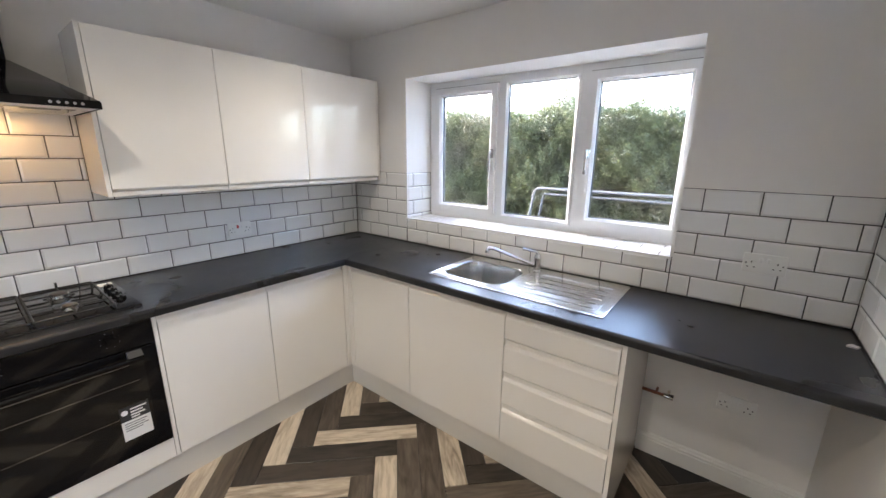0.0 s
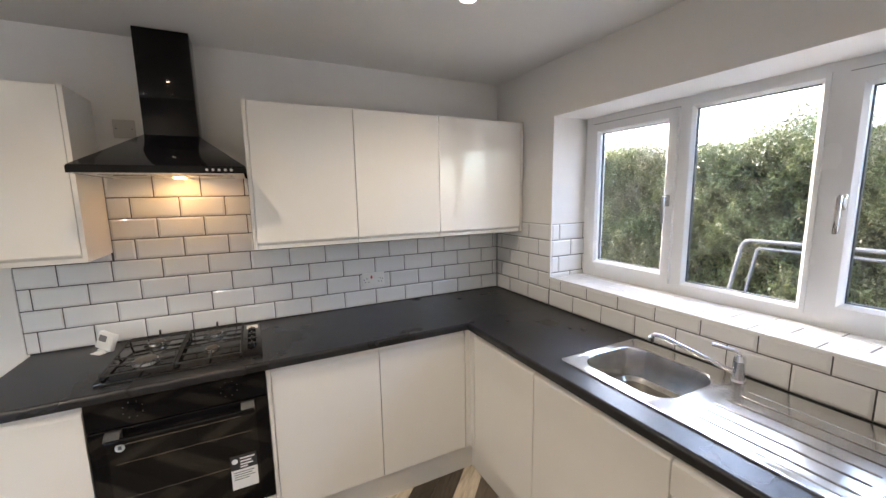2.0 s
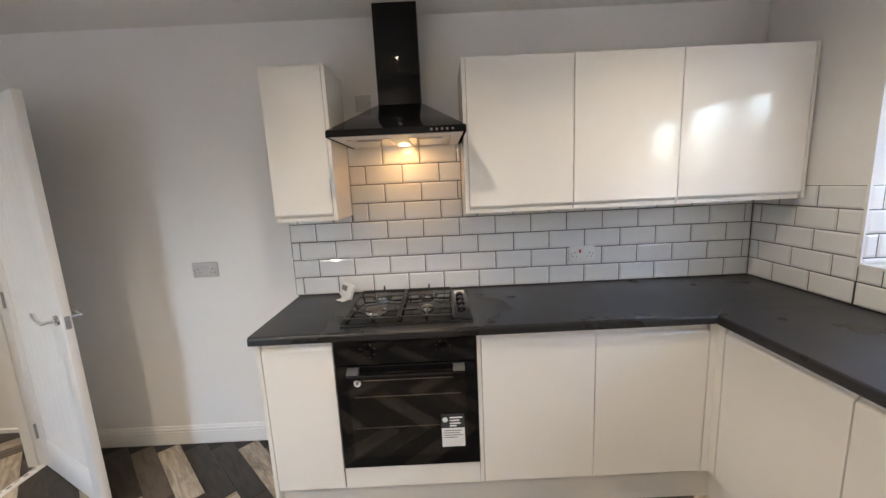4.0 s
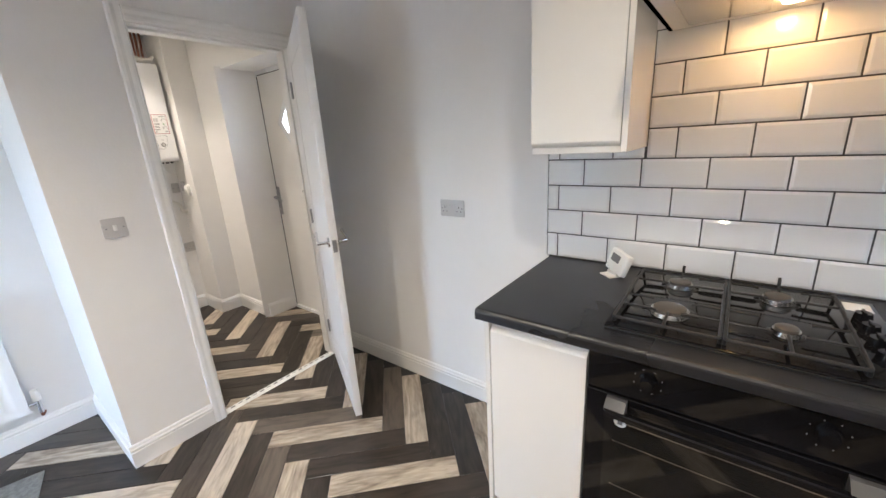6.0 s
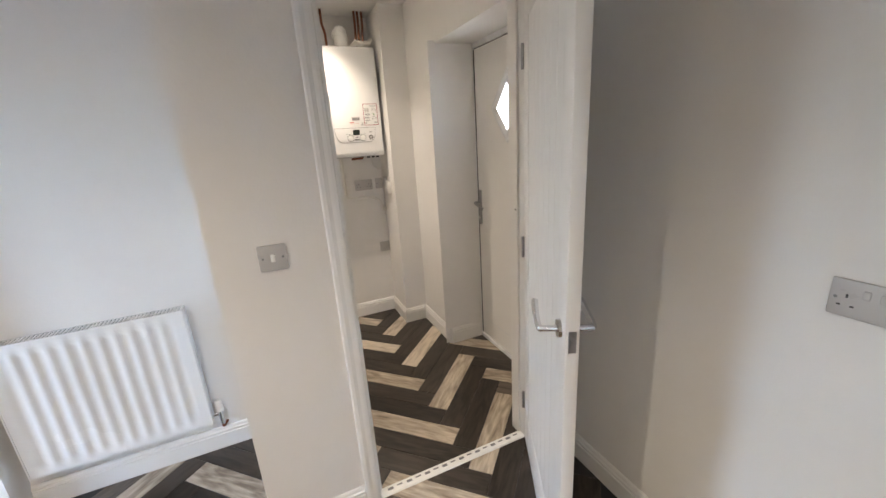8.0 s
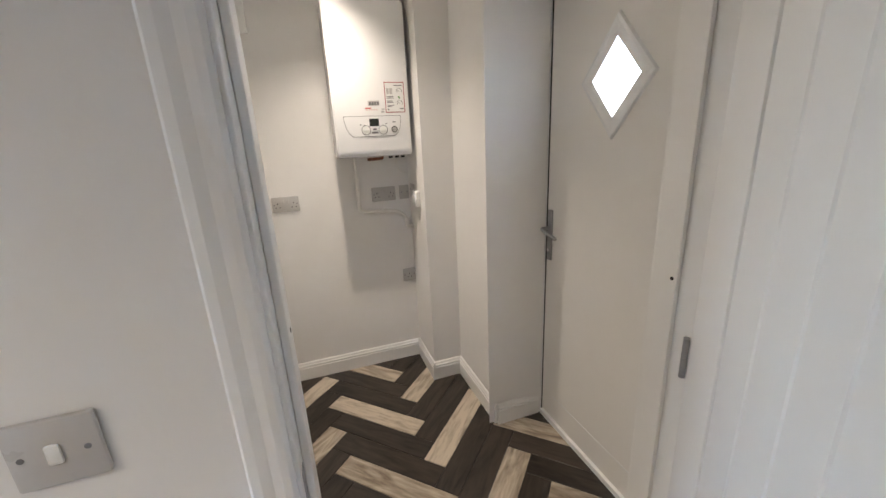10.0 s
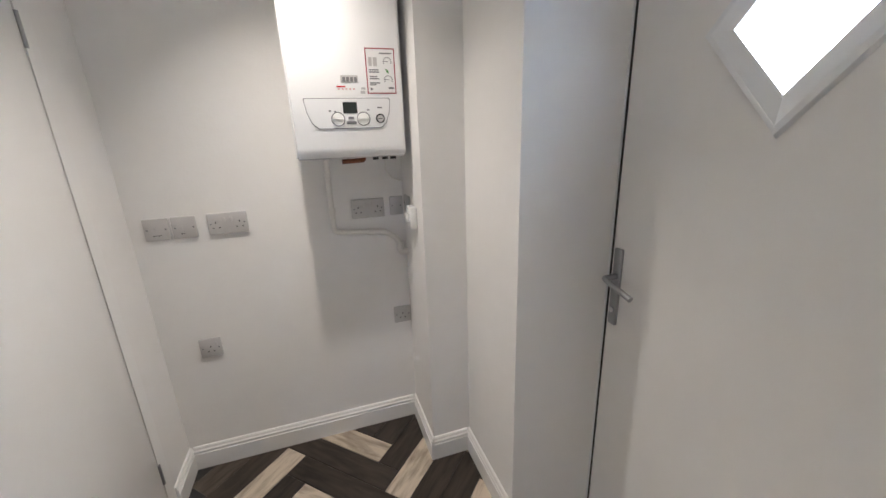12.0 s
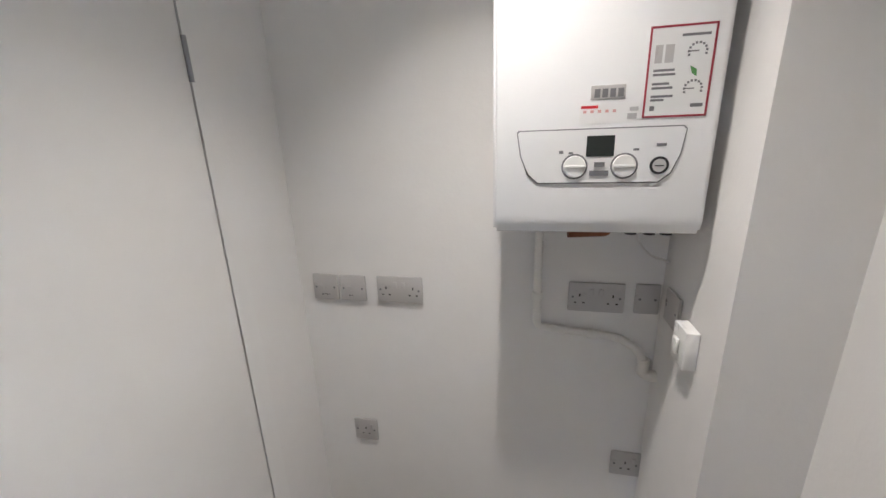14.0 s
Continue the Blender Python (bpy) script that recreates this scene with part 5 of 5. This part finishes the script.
cb = solid("thin_cable", tube(bend([(-1.895, HY + 0.04, BZ0 + 0.01), (-1.897, HY + 0.01, 1.31), (-1.925, HY + 0.008, 1.275), (-1.972, HY + 0.02, 1.262)], 0.03), 0.0028, 8), CARC, "thin white cable entering the wall", "cable")
rs = thing("isolator_switch", "white surface-mounted isolator switch on the pipe chase", "switch", at=(-1.971, -3.075, 1.135), turn=90)
part("box", box((-0.034, -0.028, -0.044), (0.034, 0.0, 0.044), 0.004), PLATEW, rs)
part("rocker", box((-0.012, -0.038, -0.018), (0.012, -0.029, 0.018), 0.004), PLATEW, rs)
hs = socket((-1.971, -3.19, 1.165), 90, 1, "grey-white plate on the side of the chase", name="side_plate", blank=True)
vt = thing("wall_vent", "white plastic box high on the hall wall", "vent", at=(0, 0, 0))
part("case", box((-1.045, HY + 0.001, 2.012), (-1.195, HY + 0.035, 2.16), 0.005), PLATEW, vt)


# ---- downlights ----
def downlight(x, y, watts, beam=140, tint=WARM):
    g = thing("downlight", "recessed round ceiling downlight, lit", "ceiling light", "ceiling downlights", (x, y, CZ))
    bm = bmesh.new()
    rings(bm, [[(r * math.cos(2 * math.pi * i / 32), r * math.sin(2 * math.pi * i / 32), z) for i in range(32)] for r, z in ((0.043, -0.0005), (0.042, -0.005), (0.034, -0.006), (0.030, -0.001))], False)
    part("trim_ring", bm, PLATEW, g)
    part("lens", cyl((0, 0, -0.0008), (0, 0, -0.003), 0.0305, 0.029, 28), LED, g, "glowing lamp lens")
    l = new("downlight_beam", bpy.data.lights.new("downlight_beam", "SPOT"))
    l.data.energy, l.data.spot_size, l.data.spot_blend, l.data.shadow_soft_size, l.data.color = watts, radians(beam), 1.0, 0.03, tint
    l.location = (x, y, CZ - 0.012)


for x, y, k in ((-1.23, 1.905, 1.0), (-1.17, 0.69, 1.0), (0.0, 0.66, 1.0), (-0.15, -0.33, 2.7)):
    downlight(x, y, SPOT_W * k)
downlight(-1.54, -2.80, HALL_W, 98, HALL_WARM)
# assumed second hall lamp, out of view, added to fill the lower walls
downlight(-1.50, -1.85, HALL_W * 0.27, 98, HALL_WARM)

# ---- outside ----
fixed("ground", box((-150, -150, -0.35), (150, 250, -0.25)), PAVE, "grey paved yard outside the window", False)
rng = np.random.default_rng(4)


def hedge(x0, x1, y, h, n):
    """A clipped privet hedge: near-black core boxes as its inner shade, twigs, and many small leaves on an uneven face
    and top.
    """
    g = tagged(thing("hedge", "tall clipped green privet hedge behind the barrier", "hedge"), kind="stuff")
    # solid dark boxes put the hedge's inner shade into colour; the tubes are twigs
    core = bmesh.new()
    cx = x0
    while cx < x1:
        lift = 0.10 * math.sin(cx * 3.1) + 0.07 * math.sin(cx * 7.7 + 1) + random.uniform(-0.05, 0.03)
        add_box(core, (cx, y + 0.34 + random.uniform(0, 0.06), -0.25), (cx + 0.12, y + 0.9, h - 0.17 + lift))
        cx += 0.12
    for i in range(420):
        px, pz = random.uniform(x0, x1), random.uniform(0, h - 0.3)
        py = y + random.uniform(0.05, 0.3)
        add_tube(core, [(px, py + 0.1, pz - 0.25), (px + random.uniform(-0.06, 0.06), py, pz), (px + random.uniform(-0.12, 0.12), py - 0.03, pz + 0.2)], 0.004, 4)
    tagged(part("twigs_and_shade_core", core, TWIGSHADE, g, "", False), kind="stuff")
    px = rng.uniform(x0, x1, n)
    on_top = rng.random(n) < 0.24
    lump = 0.10 * np.sin(px * 3.1) + 0.07 * np.sin(px * 7.7 + 1) + 0.05 * np.sin(px * 17 + 2)
    pz = np.where(on_top, h + lump - 0.10 + np.abs(rng.normal(0, 0.09, n)) * np.sign(rng.random(n) - 0.35), rng.uniform(0.15, h - 0.02, n) + lump * 0.3)
    py = np.where(on_top, y + rng.uniform(0.0, 0.9, n), y + 0.10 * np.sin(px * 4.3 + pz * 5) + np.abs(rng.normal(0, 0.15, n)) + 0.05 * np.sin(px * 13 - pz * 11) + 0.04 * np.sin(px * 29 + pz * 23))
    c = np.stack([px, py, pz], 1)
    u = rng.normal(size=(n, 3))
    u /= np.linalg.norm(u, axis=1, keepdims=True)
    w = np.cross(u, rng.normal(size=(n, 3)) + np.array([0, -0.8, 0.5]))
    w /= np.linalg.norm(w, axis=1, keepdims=True)
    s = rng.uniform(0.008, 0.019, (n, 1))
    v = np.stack([c - u * s, c + w * s * 0.45, c + u * s, c - w * s * 0.45], 1).reshape(-1, 3)
    me = bpy.data.meshes.new("leaves")
    me.from_pydata(v.tolist(), [], np.arange(4 * n).reshape(n, 4).tolist())
    me.materials.append(LEAF)
    lv = new("leaves", me)
    lv.parent = g
    tagged(lv, kind="stuff")


hedge(-7.0, 2.6, 5.30, 2.12, 400000)

ba = thing("crowd_barrier", "galvanised steel pedestrian barrier leaning before the hedge", "barrier", at=(0, 0, 0))
by = 4.85
b0, b1, bt = -1.62, 0.75, 1.18
part("frame", tube(bend([(b0 - 0.20, by, -0.22), (b0 + 0.02, by + 0.04, bt), (b1 - 0.1, by + 0.04, bt), (b1, by + 0.03, bt - 0.12), (b1 + 0.02, by, -0.22)], 0.07, 6), 0.0165, 12), GALV, ba)
part("rail", tube(bend([(b0 - 0.04, by + 0.03, -0.1), (b0 + 0.13, by + 0.035, bt - 0.060), (b1 - 0.06, by + 0.035, bt - 0.060)], 0.03), 0.012, 10), GALV, ba)
part("rail", tube([(b0 + 0.08, by + 0.02, 0.02), (b1 - 0.05, by + 0.02, 0.02)], 0.012, 10), GALV, ba)
for i in range(20):
    x = b0 + 0.22 + i * 0.105
    part("bar", tube([(x, by + 0.02, 0.02), (x, by + 0.035, bt - 0.060)], 0.0018, 6), TWIGSHADE, ba)
for x in (b0 + 0.25, b1 - 0.25):
    part("foot", tube([(x, by - 0.3, -0.235), (x, by + 0.3, -0.235)], 0.017, 8), GALV, ba)
    part("stay", tube([(x, by, -0.235), (x, by + 0.02, 0.02)], 0.015, 8), GALV, ba)

# small clutter on the worktop
solid("paper_scrap", prism([(0.709, 2.515), (0.737, 2.509), (0.748, 2.527), (0.727, 2.541), (0.716, 2.530)], "z", 0.9102, 0.916), PAPER, "crumpled scrap of white paper on the worktop", "paper scrap")

# grey mat by the radiator alcove
mat = solid("door_mat", box((0, 0, 0.0005), (0.60, 0.40, 0.009), 0.004), MATF, "grey flecked doormat lying on the plank floor", "mat")
mat.matrix_world = pose(-0.615, -1.785, 0, 0, 0, -13)

# ---- floor planks ----
PW = 0.1148
P0, Q0 = 0.21, 2.178


def plank_mesh(mat):
    l, w, e = 5 * PW / 2 - 0.0012, PW / 2 - 0.0012, 0.0018
    vs = [(-l, -w, -0.006), (l, -w, -0.006), (l, w, -0.006), (-l, w, -0.006), (-l, -w, -0.0012), (l, -w, -0.0012), (l, w, -0.0012), (-l, w, -0.0012), (e - l, e - w, 0), (l - e, e - w, 0), (l - e, w - e, 0), (e - l, w - e, 0)]
    fs = [(8, 9, 10, 11)]
    for i in range(4):
        j = (i + 1) % 4
        fs += [(i, j, 4 + j, 4 + i), (4 + i, 4 + j, 8 + j, 8 + i)]
    me = bpy.data.meshes.new("plank")
    me.from_pydata(vs, [], fs)
    me.materials.append(mat)
    return me


PM = {c: plank_mesh(m) for c, m in (("l", WOODL), ("m", WOODM), ("d", WOODD))}
rp = random.Random(11)
for k in range(-5, 6):
    for i in range(-48, 30):
        for o in ("v", "h"):
            a, b = (i + 0.5, i + 10 * k + 2.5) if o == "v" else (i + 3.5, i + 10 * k + 0.5)
            p, q = P0 + a * PW, Q0 + b * PW
            x, y = (p - q) / math.sqrt(2), (p + q) / math.sqrt(2)
            kitchen = WX - 0.15 < x < RX + 0.15 and DY - 0.1 < y < WY + 0.1 and not (x < -1.95 and y > 0.35) and not (y > 2.45 and x < -0.25)
            alcove = AX - 0.1 < x < RX + 0.15 and AY - 0.15 < y <= DY - 0.1
            hall = -2.5 < x < HX + 0.15 and HY - 0.15 < y <= DY - 0.1
            if not (kitchen or alcove or hall):
                continue
            turn = 1 + k if o == "v" else 2 + k
            tone = "l" if (i - turn) % 3 == 0 else rp.choice("dddm")
            ob = new("plank", PM[tone])
            ob.parent = floor
            ob.matrix_world = pose(x, y, rp.uniform(-0.0002, 0.0002), 0, 0, (45 if o == "h" else 135) + (180 if rp.random() < 0.5 else 0))
